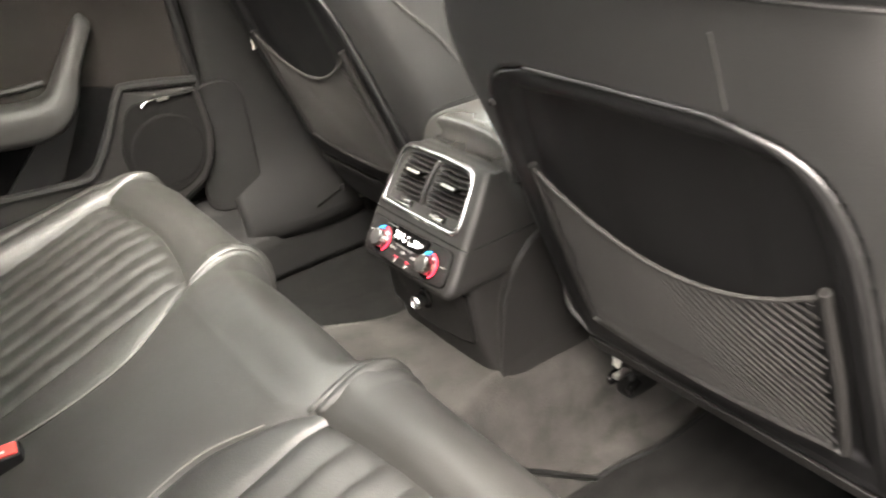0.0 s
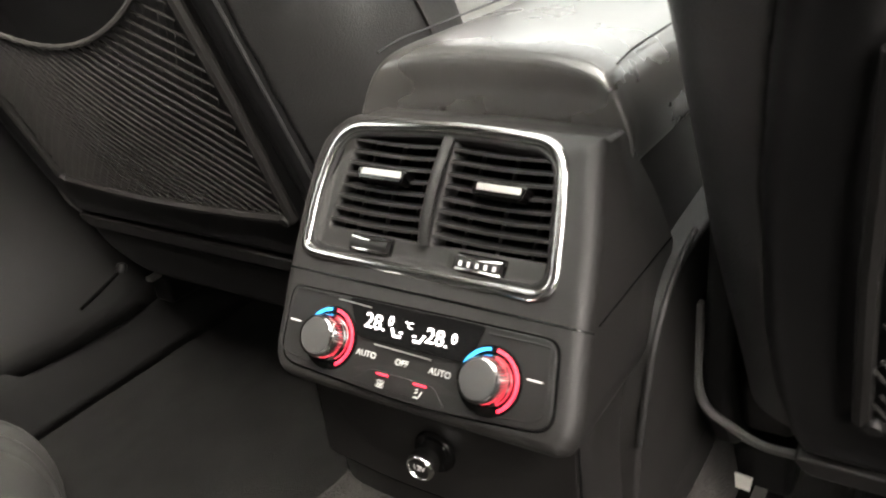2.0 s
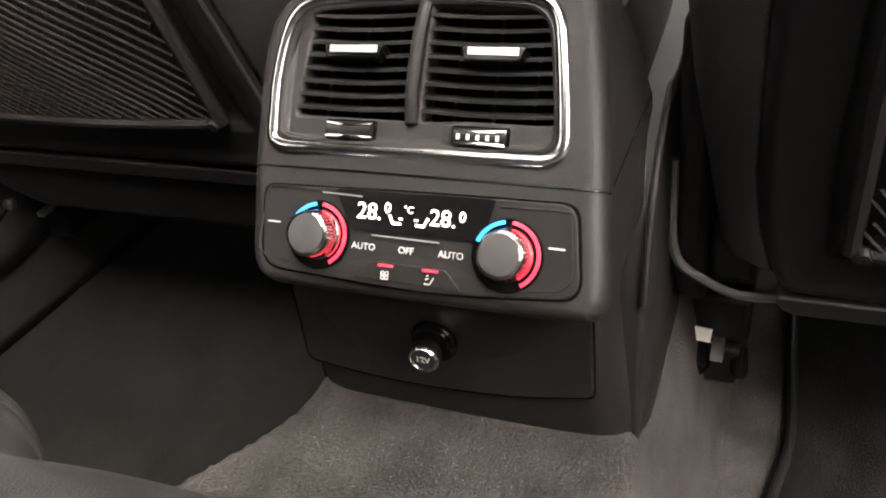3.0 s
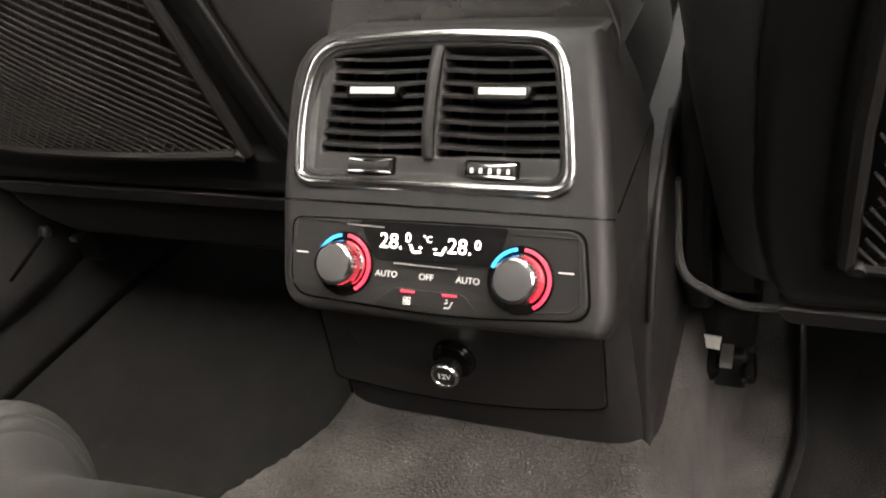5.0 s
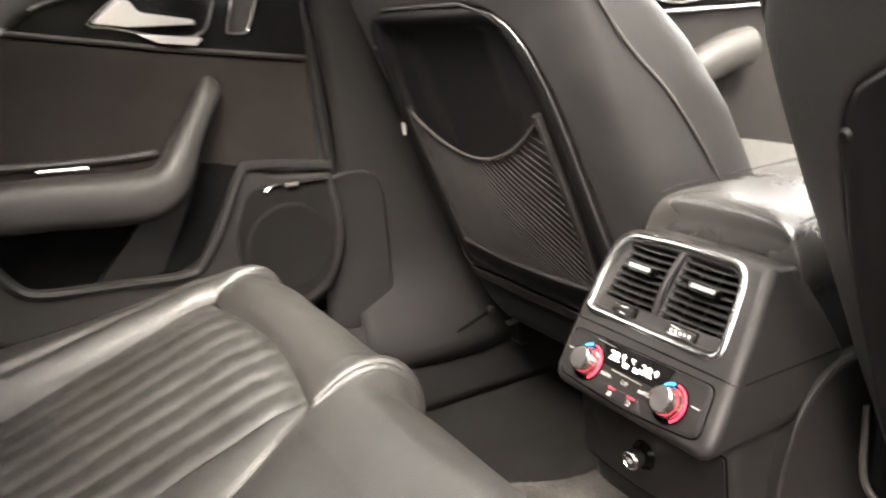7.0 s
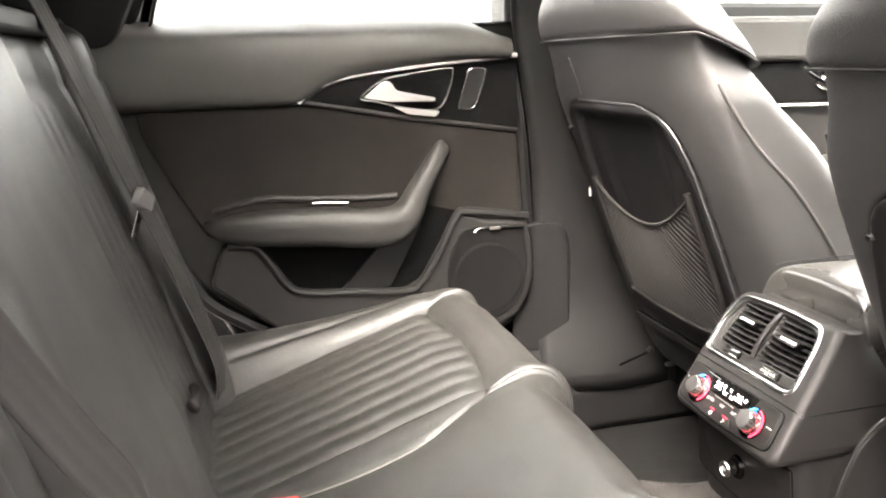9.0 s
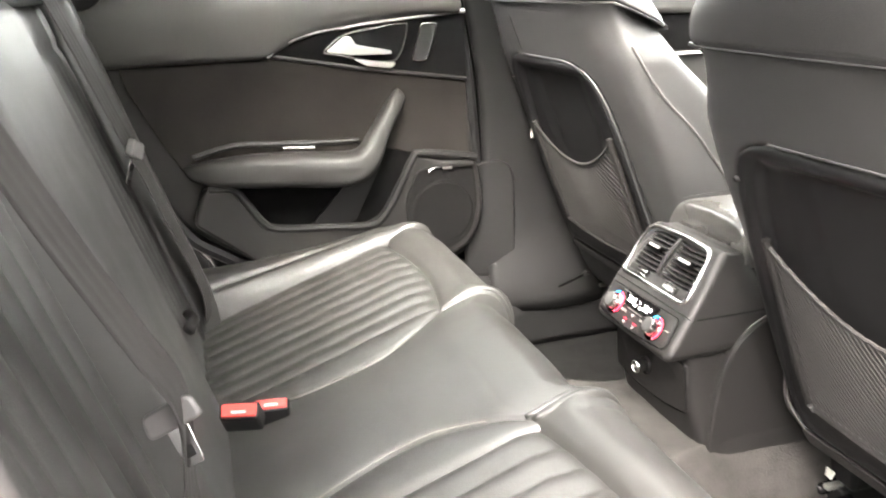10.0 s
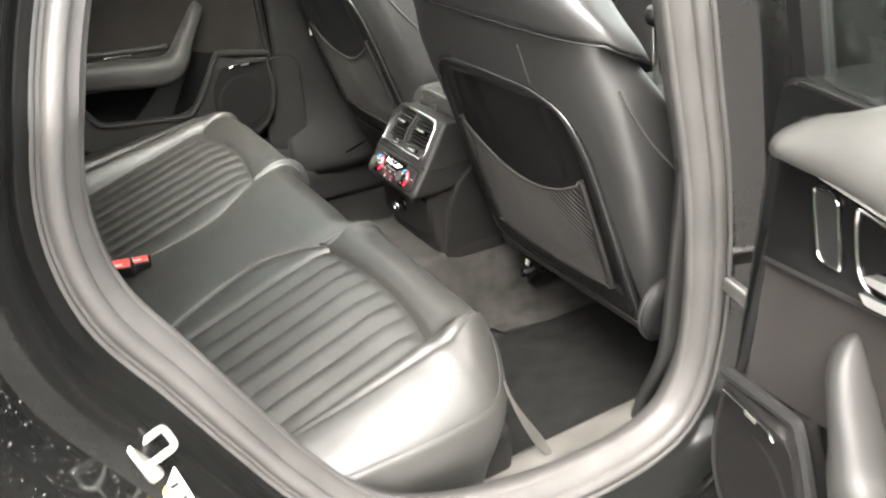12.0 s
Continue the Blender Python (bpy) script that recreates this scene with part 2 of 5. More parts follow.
def lathe(profile, axis, at, n=32):
    """Turned shape: profile of (radius, height) along axis from at."""
    z = Vector(axis).normalized()
    x = z.orthogonal().normalized()
    y = z.cross(x)
    return grid(lambda u, v: Vector(at) + z * profile[min(int(round(v * (len(profile) - 1))), len(profile) - 1)][1]
                + (x * math.cos(2 * math.pi * u) + y * math.sin(2 * math.pi * u)) * max(profile[int(round(v * (len(profile) - 1)))][0], 1e-5), n, len(profile) - 1, True)


def lettering(text, size, m, material, parent, depth=0.0002, name="lettering"):
    cu = bpy.data.curves.new(name, "FONT")
    cu.body, cu.size, cu.extrude, cu.align_x, cu.align_y = text, size, depth, "CENTER", "CENTER"
    cu.resolution_u, cu.offset = 3, size * 0.004
    tmp = bpy.data.objects.new(name, cu)
    me = bpy.data.meshes.new_from_object(tmp)
    bpy.data.objects.remove(tmp)
    me.transform(m)
    me.materials.clear()
    me.materials.append(material)
    ob = new(name, me)
    ob.parent = parent
    return ob


def smooth(a, b, x):
    t = min(1.0, max(0.0, (x - a) / (b - a)))
    return t * t * (3 - 2 * t)


def lerp(a, b, t):
    return a + (b - a) * t


def line(table, x):
    """A value read from (x, value) pairs, straight between them."""
    if x <= table[0][0]:
        return table[0][1]
    for (a, p), (b, q) in zip(table, table[1:]):
        if x <= b:
            return p + (q - p) * (x - a) / (b - a)
    return table[-1][1]


def dip(d, width, depth):
    """A rounded groove at distance d."""
    return -depth * math.exp(-(d / width) ** 2)


# ---- ground and body ----
ground = part("ground", grid(lambda u, v: (lerp(-120, 120, u), lerp(-120, 120, v), -0.34), 8, 8), CONCRETE, None, smooth=False)
tagged(ground, "pale smooth floor under the car", "ground", kind="structure")


def hedge(y0, x0, x1, top):
    """A clipped hedge: a dark core under a skin of single leaves."""
    h = thing("hedge", "dense dark green clipped hedge beside the car", "hedge")
    part("core", box((x1 - x0, 0.7, top + 0.34), ((x0 + x1) / 2, y0, (top - 0.34) / 2)), LEAF, h, smooth=False)
    rnd = random.Random(4)
    verts, faces = [], []
    for _ in range(26000):
        p = Vector((rnd.uniform(x0, x1), y0 + 0.36 + rnd.uniform(-0.03, 0.1), rnd.uniform(-0.3, top)))
        if rnd.random() < 0.2:
            p = Vector((p.x, y0 + rnd.uniform(-0.35, 0.4), top + rnd.uniform(-0.03, 0.12)))
        r = Euler((rnd.uniform(0, 6), rnd.uniform(0, 6), rnd.uniform(0, 6))).to_matrix()
        s = rnd.uniform(0.03, 0.06)
        k = len(verts)
        verts += [p + r @ Vector(q) * s for q in ((-1, 0, 0), (0, -0.45, 0.1), (1, 0, 0), (0, 0.45, 0.1))]
        faces.append((k, k + 1, k + 2, k + 3))
    tagged(part("leaf_skin", (verts, faces), LEAF, h, smooth=False), kind="stuff")


hedge(-4.3, -9, 12, 1.9)


def inward(z):
    """How far the upper body leans in."""
    return max(0.0, z - 0.82) * 0.42


def floor_height(x, y):
    w = 0.108 + 0.102 * smooth(0.02, -0.2, x)
    z = lerp(0.192, 0.0, smooth(w, w + 0.055 + 0.055 * smooth(0.02, -0.2, x), abs(y)))
    z += 0.004 * noise.noise((x * 9, y * 9, 0))
    return max(z, 0.11 * smooth(0.655, 0.685, abs(y)))


floor = part("floor", grid(lambda u, v: (lerp(-0.9, 1.35, u), lerp(-0.69, 0.69, v), floor_height(lerp(-0.9, 1.35, u), lerp(-0.69, 0.69, v))), 200, 280), CARPET, thick=0.02)
tagged(floor, "dark grey worn carpet over the floor and tunnel", "car floor", kind="structure")

DOOR_HOLE = [(-0.60, 1.0), (-0.655, 0.9), (-0.69, 0.8), (-0.70, 0.72), (-0.685, 0.64), (-0.64, 0.555), (-0.59, 0.46), (-0.54, 0.37), (-0.47, 0.27),
             (-0.38, 0.2), (-0.25, 0.155), (-0.1, 0.135), (0.03, 0.15), (0.09, 0.21), (0.105, 0.32), (0.095, 0.45), (0.07, 0.58), (0.035, 0.7), (0.0, 0.82),
             (-0.04, 0.95), (-0.09, 1.05), (-0.2, 1.1), (-0.38, 1.1), (-0.52, 1.06)]
HOLE = catmull([(x, 0, z) for x, z in DOOR_HOLE], 6, True)


def around(profile, side, first=0.0, last=1.0):
    """A skin that follows the door hole: profile of (offset outward from the hole, distance from the car's middle)."""
    n = len(HOLE)
    ids = range(int(n * first), int(n * last) + (0 if last - first >= 1 else 1))
    rows = []
    for i in ids:
        p, t = HOLE[i % n], HOLE[(i + 1) % n] - HOLE[i - 1]
        t.normalize()
        out = Vector((-t.z, 0, t.x))
        if out.dot(p - Vector((-0.3, 0, 0.55))) < 0:
            out = -out
        row = []
        for o, y in profile:
            q = p + out * o
            z = q.z
            y -= inward(min(z, 1.16))
            if z > 1.16:
                y -= min(0.22, (z - 1.16) * 0.8)
                z = 1.16 + min(0.04, (z - 1.16) * 0.15)
            row.append((q.x, side * y, max(z, -0.16 if o < 0.3 else -0.2)))
        rows.append(row)
    m, k, whole = len(rows), len(profile), last - first >= 1
    faces = []
    for i in range(m if whole else m - 1):
        for j in range(k - 1):
            a, b = i * k + j, ((i + 1) % m) * k + j
            faces.append((a, a + 1, b + 1, b))
    return [v for r in rows for v in r], faces


body = thing("car_body", "black painted car body around the open rear doorway", "car body")
for side in (-1, 1):
    part("side_skin", around([(0.004, 0.70), (0.004, 0.742), (0.018, 0.752), (0.034, 0.77), (0.042, 0.795), (0.052, 0.805), (0.085, 0.812), (0.098, 0.83), (0.104, 0.855), (0.118, 0.872), (0.16, 0.888), (0.28, 0.9), (0.4, 0.895)], side),
         PAINT, body, "glossy black paint", thick=0.004 * side)
# headlining is cut round two made-up, unseen glass openings that brighten the cabin
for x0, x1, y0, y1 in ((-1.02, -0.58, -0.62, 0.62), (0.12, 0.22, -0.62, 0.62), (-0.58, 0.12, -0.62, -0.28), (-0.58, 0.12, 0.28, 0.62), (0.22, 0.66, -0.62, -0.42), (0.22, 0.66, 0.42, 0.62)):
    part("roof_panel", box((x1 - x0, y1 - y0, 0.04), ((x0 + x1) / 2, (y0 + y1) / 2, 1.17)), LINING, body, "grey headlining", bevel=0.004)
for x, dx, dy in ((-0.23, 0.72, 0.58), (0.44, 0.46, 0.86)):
    added_skylight = part("added_skylight", box((dx, dy, 0.006), (x, 0, 1.194)), GLASS, body, "added glass roof opening that lets sky light in", smooth=False)
    added_skylight.visible_shadow = False
screen = part("windscreen", grid(lambda u, v: (lerp(0.66, 1.42, u), lerp(-0.6, 0.6, v) * lerp(1, 1.12, u), lerp(1.16, 0.69, u) + 0.04 * math.sin(math.pi * v)), 12, 12), GLASS, body, "clear windscreen", thick=0.005)
screen.visible_shadow = False
# unseen rear window, drawn opaque black to keep light off the seat backs
part("rear_light_block", grid(lambda u, v: (lerp(-1.0, -1.42, u), lerp(-0.55, 0.55, v), lerp(1.13, 0.86, u)), 8, 8), DEEP_BLACK, body, "opaque black rear window that shuts light out", thick=0.005)
part("rear_wall", box((0.05, 1.3, 0.9), (-1.12, 0, 0.36)), PLASTIC_DARK, body)
part("parcel_shelf", box((0.6, 1.24, 0.03), (-1.1, 0, 0.83)), PLASTIC_DARK, body, bevel=0.008)
part("bulkhead", box((0.05, 1.36, 0.75), (1.52, 0, 0.33)), PLASTIC_DARK, body)
for y in (-0.615, 0.615):
    s = 1 if y > 0 else -1
    part("rear_pillar", slab(rounded([(-1.3, 0.8), (-0.74, 0.8), (-0.71, 0.85), (-0.62, 1.02), (-0.5, 1.15), (-1.3, 1.15)], 0.03), lambda a, b, h: (a, s * (0.68 - 0.42 * (b - 0.8) - h), b), 0.0, 0.04), PLASTIC_DARK, body, "black upholstered pillar trim", bevel=0.006)

# rubber seal round the near doorway: three beads on one foot
seal = thing("door_seal", "dark grey rubber door seal round the rear doorway", "door seal", kind="structure")
part("seal_foot", around([(-0.016, 0.700), (-0.02, 0.725), (-0.014, 0.741), (0.0, 0.749), (0.016, 0.753), (0.022, 0.749)], -1), RUBBER, seal, thick=-0.003)
n_hole = len(HOLE)


def bead(offset, y, r, side=-1, sides=10):
    pts = []
    for i in range(n_hole):
        t = (HOLE[(i + 1) % n_hole] - HOLE[i - 1]).normalized()
        out = Vector((-t.z, 0, t.x))
        if out.dot(HOLE[i] - Vector((-0.3, 0, 0.55))) < 0:
            out = -out
        q = HOLE[i] + out * offset
        pts.append((q.x, side * (y - inward(q.z)), q.z))
    return tube(pts, r, sides, True)


part("inner_bead", bead(-0.014, 0.722, 0.011), RUBBER, seal)
part("outer_bead", bead(0.004, 0.752, 0.010), RUBBER, seal)
part("lip", bead(0.021, 0.757, 0.0045), RUBBER, seal)
# black tube stands in for the shade in the gap outside the seal
part("channel", bead(0.029, 0.757, 0.006), DEEP_BLACK, seal, "black bead painting the shadow beside the seal")

# sill, pillar trims
sill_prof = [(0.578, 0.0), (0.594, 0.05), (0.606, 0.098), (0.622, 0.116), (0.68, 0.126), (0.725, 0.132), (0.735, 0.12)]
far_prof = [(0.654, 0.006), (0.645, 0.092), (0.650, 0.113), (0.660, 0.126), (0.672, 0.148), (0.685, 0.19), (0.71, 0.22)]
for side in (-1, 1):
    sill_prof = far_prof if side > 0 else sill_prof
    # far sill takes the much darker pillar plastic, its shade put into the colour
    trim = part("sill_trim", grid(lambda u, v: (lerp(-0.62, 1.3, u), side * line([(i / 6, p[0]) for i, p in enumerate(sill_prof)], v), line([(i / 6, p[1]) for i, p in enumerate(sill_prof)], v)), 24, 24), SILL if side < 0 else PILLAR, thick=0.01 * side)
    tagged(trim, "plastic sill trim along the doorway, scuffed grey near, shade-darkened far", "sill trim", kind="structure")
    pil = part("pillar_trim", grid(lambda u, v: (lerp(0.03, 0.34, u) - 0.07 * smooth(0.5, 1.1, lerp(0.1, 1.14, v)) + (0.02 if side < 0 else -0.035 * (1 - u)),
                                                 side * (0.705 - inward(lerp(0.1, 1.14, v)) - 0.022 * math.sin(math.pi * u) - 0.045 * (1 - smooth(0.12, 0.3, lerp(0.1, 1.14, v)))), lerp(0.1, 1.14, v)), 16, 30), PILLAR, thick=0.012 * side)
    tagged(pil, "grey grained plastic trim on the middle pillar", "pillar trim", kind="structure")
kick = part("pillar_foot", slab(rounded([(-0.06, 0.185), (-0.05, 0.45), (0.062, 0.45), (0.062, 0.185)], 0.055, 10), lambda a, b, h: (a, 0.69 - h, b), 0, 0.009), PILLAR, bevel=0.008)
tagged(kick, "grey plastic cover at the foot of the pillar", "pillar trim", kind="structure")

part("jamb", box((0.2, 0.1, 0.95), (0.05, 0.775, 0.45)), PLASTIC_DARK, body, "black jamb behind the closed door", bevel=0.01)
part("jamb", box((1.0, 0.06, 0.3), (-0.4, 0.735, 0.02)), PLASTIC_DARK, body, bevel=0.01)

# water drops on the painted flank behind the doorway
def drops(count):
    flank, _ = around([(0.085, 0.8165), (0.098, 0.8345), (0.104, 0.8595), (0.118, 0.8765), (0.16, 0.8925), (0.28, 0.9045)], -1)
    rnd = random.Random(11)
    rows = len(flank) // 6
    out = []
    while len(out) < count:
        i, j, s, t = rnd.randrange(rows - 1), rnd.randrange(5), rnd.random(), rnd.random()
        a, b, c, d = (Vector(flank[(i + di) * 6 + j + dj]) for di, dj in ((0, 0), (0, 1), (1, 0), (1, 1)))
        p = a.lerp(b, t).lerp(c.lerp(d, t), s)
        if p.x > -0.5 or p.z < 0.3 or p.z > 0.9:
            continue
        n = (b - a).cross(c - a)
        if n.length < 1e-9:
            continue
        n.normalize()
        n = -n if n.y > 0 else n
        r = rnd.choice((0.0003, 0.0004, 0.0005, 0.0006, 0.0009)) * rnd.uniform(0.8, 1.2)
        out.append(lathe([(r, -0.0004), (r * 0.92, r * 0.25), (r * 0.6, r * 0.5), (0.0, r * 0.58)], n, p + n * 0.003, 8))
    return joined(*out)


tagged(part("water_drops", drops(1100), WATER, body, "rain drops on the paint"), "rain drops on the paint", kind="stuff")

# latch striker and labels on the rear jamb
striker = thing("door_striker", "bright zinc door striker bolted to the jamb", "door striker", at=Matrix.Translation((-0.697, -0.81, 0.527)) @ Matrix(((0.299, -0.844, 0.441), (-0.621, 0.179, 0.760), (-0.722, -0.502, -0.472))).to_4x4() @ Matrix.Scale(0.72, 4))
part("plate", slab(rounded([(-0.035, -0.016), (0.035, -0.016), (0.035, 0.016), (-0.035, 0.016)], 0.012), lambda a, b, h: (a, -h, b), -0.002, 0.006), STEEL, striker, bevel=0.002)
part("loop", tube(catmull([(-0.013, 0, 0), (-0.014, -0.03, 0), (-0.013, -0.042, 0), (-0.008, -0.045, 0), (0.008, -0.045, 0), (0.013, -0.042, 0), (0.014, -0.03, 0), (0.013, 0, 0)], 4), 0.0048, 8), STEEL, striker)
for a in (-0.026, 0.026):
    part("bolt", lathe([(0, 0.011), (0.005, 0.011), (0.009, 0.009), (0.009, 0.004)], (0, -1, 0), (a, 0, 0.002), 6), STEEL, striker, smooth=False)
tag_ob = part("jamb_label", slab(rounded([(-0.011, -0.03), (0.011, -0.03), (0.011, 0.03), (-0.011, 0.03)], 0.002), lambda a, b, h: (a, -h, b), 0, 0.0012), STICKER, None)
tag_ob.matrix_world = Matrix.Translation((-0.674, -0.823, 0.476)) @ Matrix(((0.871, 0.445, -0.226), (-0.232, 0.766, 0.607), (0.44, -0.477, 0.766))).to_4x4()
tagged(tag_ob, "white and yellow paper label on the door jamb", "label")
part("print_bar", box((0.005, 0.001, 0.052), (-0.007, -0.0018, 0)), YELLOW, tag_ob, smooth=False)
pillar_label = part("jamb_label", slab(rounded([(-0.005, -0.018), (0.005, -0.018), (0.005, 0.018), (-0.005, 0.018)], 0.002), lambda a, b, h: (a, -h, b), -0.003, 0.0015), RED, None)
pillar_label.matrix_world = Matrix.Translation((0.055, -0.791, 0.79)) @ Matrix(((0.321, 0.91, -0.245), (-0.943, 0.31, -0.084), (0.0, 0.26, 0.966))).to_4x4()
tagged(pillar_label, "small red paper label on the glossy pillar", "label")
for z in (-0.015, 0.0, 0.014):
    part("print_bar", box((0.009, 0.001, 0.004), (0.003, -0.0018, z)), PLASTIC_DARK, tag_ob, smooth=False)


# ---- rear doors ----
def along(prof, v):
    """A point on the smooth line through a profile."""
    pts = catmull([(p[0], p[1], 0) for p in prof], 4)
    return pts[min(len(pts) - 1, int(round(v * (len(pts) - 1))))]


def car_door(sgn, m, label):
    """Inner door in its own frame: x to the rear from the hinge edge, y towards the cabin (sgn 1) or away (-1), z up."""
    d = thing("rear_door", label, "car door", "rear doors", at=m)
    put = lambda a, b, h: (a, sgn * h, b)
    lay = lambda pts, h: [(a, sgn * h, b) for a, b in pts]
    skin = rounded([(-0.03, 0.83), (-0.03, 0.36), (0.02, 0.2), (0.08, 0.06), (0.45, 0.06), (0.58, 0.24), (0.7, 0.47), (0.8, 0.66), (0.86, 0.83)], 0.04)
    part("shell", slab(skin, put, -0.15, -0.028), PAINT, d, "black painted door shell", bevel=0.012)
    front = [(0.067, 0.80), (0.043, 0.64), (0.030, 0.466), (0.020, 0.40), (0.018, 0.36), (0.026, 0.315), (0.05, 0.27), (0.095, 0.248)]
    panel = rounded(front + [(0.2, 0.2), (0.45, 0.17), (0.504, 0.275), (0.57, 0.32), (0.635, 0.372), (0.705, 0.494), (0.78, 0.64), (0.80, 0.80)], 0.03)
    part("base_panel", slab(panel, put, -0.03, 0.0), PLASTIC, d, "dark grained plastic", bevel=0.006)
    part("edge_seal", tube(lay(catmull([(0.83, 0.83), (0.80, 0.7), (0.775, 0.63), (0.705, 0.485), (0.64, 0.36), (0.57, 0.305), (0.51, 0.26), (0.46, 0.15)], 5), -0.004), 0.015, 8), PLASTIC_DARK, d, "black rubber edge seal")
    # black tube stands in for the shaded gap between door and pillar
    part("front_gap_line", tube(lay([(p.x - 0.009, p.y - 0.004) for p in catmull([(a, b, 0) for a, b in front] + [(0.2, 0.19, 0)], 5)], -0.010), 0.011, 8), PLASTIC_DARK, d, "black bead drawn for the dark front edge gap")
    # padded top
    top = [(0.04, 0.772), (0.253, 0.757), (0.36, 0.744), (0.405, 0.731), (0.45, 0.704), (0.80, 0.704)]

    def pad(u, v):
        a = lerp(0.062, 0.80 + 0.03 * v, u)
        low = line(top, a)
        tip = smooth(0.03, 0.17, a) * 0.75 + 0.25
        prof = [(0.004, low), (0.020, low + 0.012 * tip), (0.029, lerp(low, 0.797, 0.55 * tip)), (0.027, lerp(low, 0.797, tip)), (0.012, lerp(low, 0.814, tip)), (-0.03, lerp(low, 0.828, tip)), (-0.075, lerp(low, 0.833, tip))]
        q = along(prof, v)
        return (a, sgn * q.x, q.y)
    vf = grid(pad, 48, 24)
    part("top_pad", vf, PAD, d, "grey-black padded leather top", thick=0.012 * (1 if sgn > 0 else -1), sharp=0)
    # gloss trim with chrome edge
    trim_pts = [(0.446, 0.7025), (0.405, 0.728), (0.361, 0.741), (0.253, 0.754), (0.046, 0.768), (0.044, 0.632), (0.258, 0.667)]
    g = part("gloss_trim", slab(rounded(trim_pts, 0.004, 3), put, -0.002, 0.010), GLOSS, d, "piano black trim", bevel=0.002)
    edge = catmull([(0.449, 0.702, 0), (0.43, 0.718, 0), (0.405, 0.731, 0), (0.361, 0.744, 0), (0.253, 0.757, 0), (0.046, 0.771, 0)], 6)
    part("chrome_strip", tube([(p.x, sgn * 0.0165, p.y - 0.004) for p in edge], 0.0042, 8), BRUSHED, g, "chrome strip")
    part("lower_strip", tube(lay([(0.446, 0.7), (0.258, 0.664), (0.045, 0.63)], 0.008), 0.0045, 8), PLASTIC, g)
    # handle
    ring = [(p.x, sgn * 0.014, p.y) for p in catmull([(0.338, 0.7, 0), (0.322, 0.717, 0), (0.292, 0.734, 0), (0.23, 0.743, 0), (0.178, 0.748, 0), (0.168, 0.743, 0), (0.176, 0.71, 0), (0.19, 0.682, 0), (0.215, 0.674, 0), (0.258, 0.68, 0), (0.31, 0.694, 0)], 5, True)]
    h = part("door_handle", tube(ring, 0.002, 8, True), CHROME, d, "chrome inner door handle")
    part("cup", slab([(p[0], p[2]) for p in ring], put, 0.0075, 0.0125), DEEP_BLACK, h, "dark handle cup")
    part("lever", slab(rounded([(0.335, 0.702), (0.298, 0.729), (0.286, 0.729), (0.276, 0.712), (0.205, 0.697), (0.206, 0.691), (0.29, 0.694)], 0.006), put, 0.014, 0.028), POLISHED, h, "polished lever", bevel=0.004)
    part("finger_plate", slab(rounded([(0.28, 0.684), (0.195, 0.672), (0.205, 0.663), (0.255, 0.67)], 0.004), put, 0.012, 0.02), POLISHED, h, "polished plate", bevel=0.003)
    slot = [(p.x, sgn * 0.0125, p.y) for p in catmull([(0.136, 0.744, 0), (0.110, 0.745, 0), (0.106, 0.735, 0), (0.122, 0.69, 0), (0.132, 0.674, 0), (0.154, 0.674, 0), (0.158, 0.682, 0), (0.144, 0.725, 0)], 4, True)]
    sw = part("switch_surround", tube(slot, 0.0017, 8, True), CHROME, d, "chrome ring round the switch plate")
    part("switch_plate", slab([(p[0], p[2]) for p in slot], put, 0.006, 0.0125), PILLAR, sw, "grey switch plate")
    # suede, armrest, pocket
    suede = rounded([(0.722, 0.699), (0.45, 0.697), (0.258, 0.661), (0.044, 0.625), (0.042, 0.455), (0.16, 0.48), (0.226, 0.5), (0.28, 0.47), (0.62, 0.47), (0.665, 0.549), (0.715, 0.655)], 0.008)
    part("suede_insert", slab(suede, put, -0.004, 0.006), SUEDE, d, "dark suede insert", bevel=0.003)
    rows = [(0.628, 0.497, 0.008, 0.01), (0.61, 0.49, 0.03, 0.035), (0.57, 0.486, 0.05, 0.055), (0.5, 0.484, 0.062, 0.068), (0.42, 0.48, 0.066, 0.072), (0.34, 0.472, 0.068, 0.074), (0.295, 0.474, 0.064, 0.072),
            (0.265, 0.495, 0.05, 0.064), (0.245, 0.53, 0.038, 0.056), (0.225, 0.562, 0.032, 0.05), (0.207, 0.588, 0.03, 0.042), (0.192, 0.607, 0.027, 0.025), (0.185, 0.614, 0.014, 0.008)]
    path = catmull([(a, b, 0) for a, b, *_ in rows], 4)
    wide = catmull([(w, t, 0) for *_, w, t in rows], 4)

    def rest(u, v):
        i = min(int(round(v * (len(path) - 1))), len(path) - 1)
        p, q = path[i], path[min(i + 1, len(path) - 1)] - path[max(i - 1, 0)]
        q.normalize()
        nx, nz = -q.y, q.x
        an = 2 * math.pi * u
        w, t = wide[i].x * 0.53, wide[i].y
        ca, sa = math.cos(an), math.sin(an)
        ca, sa = math.copysign(abs(ca) ** 0.7, ca), math.copysign(abs(sa) ** 0.8, sa)
        return (p.x + nx * w * ca, sgn * (t * 0.5 + t * 0.5 * sa + 0.002), p.y + nz * w * ca)
    part("armrest", grid(rest, 20, len(path) - 1, True), REST, d, "padded armrest running up into a grab handle", sharp=0)
    part("armrest_strip", tube(lay([(0.437, 0.523), (0.374, 0.519)], 0.03), 0.0028, 8), CHROME, d, "small chrome strip")
    part("armrest_ledge", tube(lay(catmull([(0.61, 0.515), (0.53, 0.532), (0.45, 0.528), (0.34, 0.522), (0.28, 0.522)], 5), 0.006), 0.006, 8), PLASTIC, d)
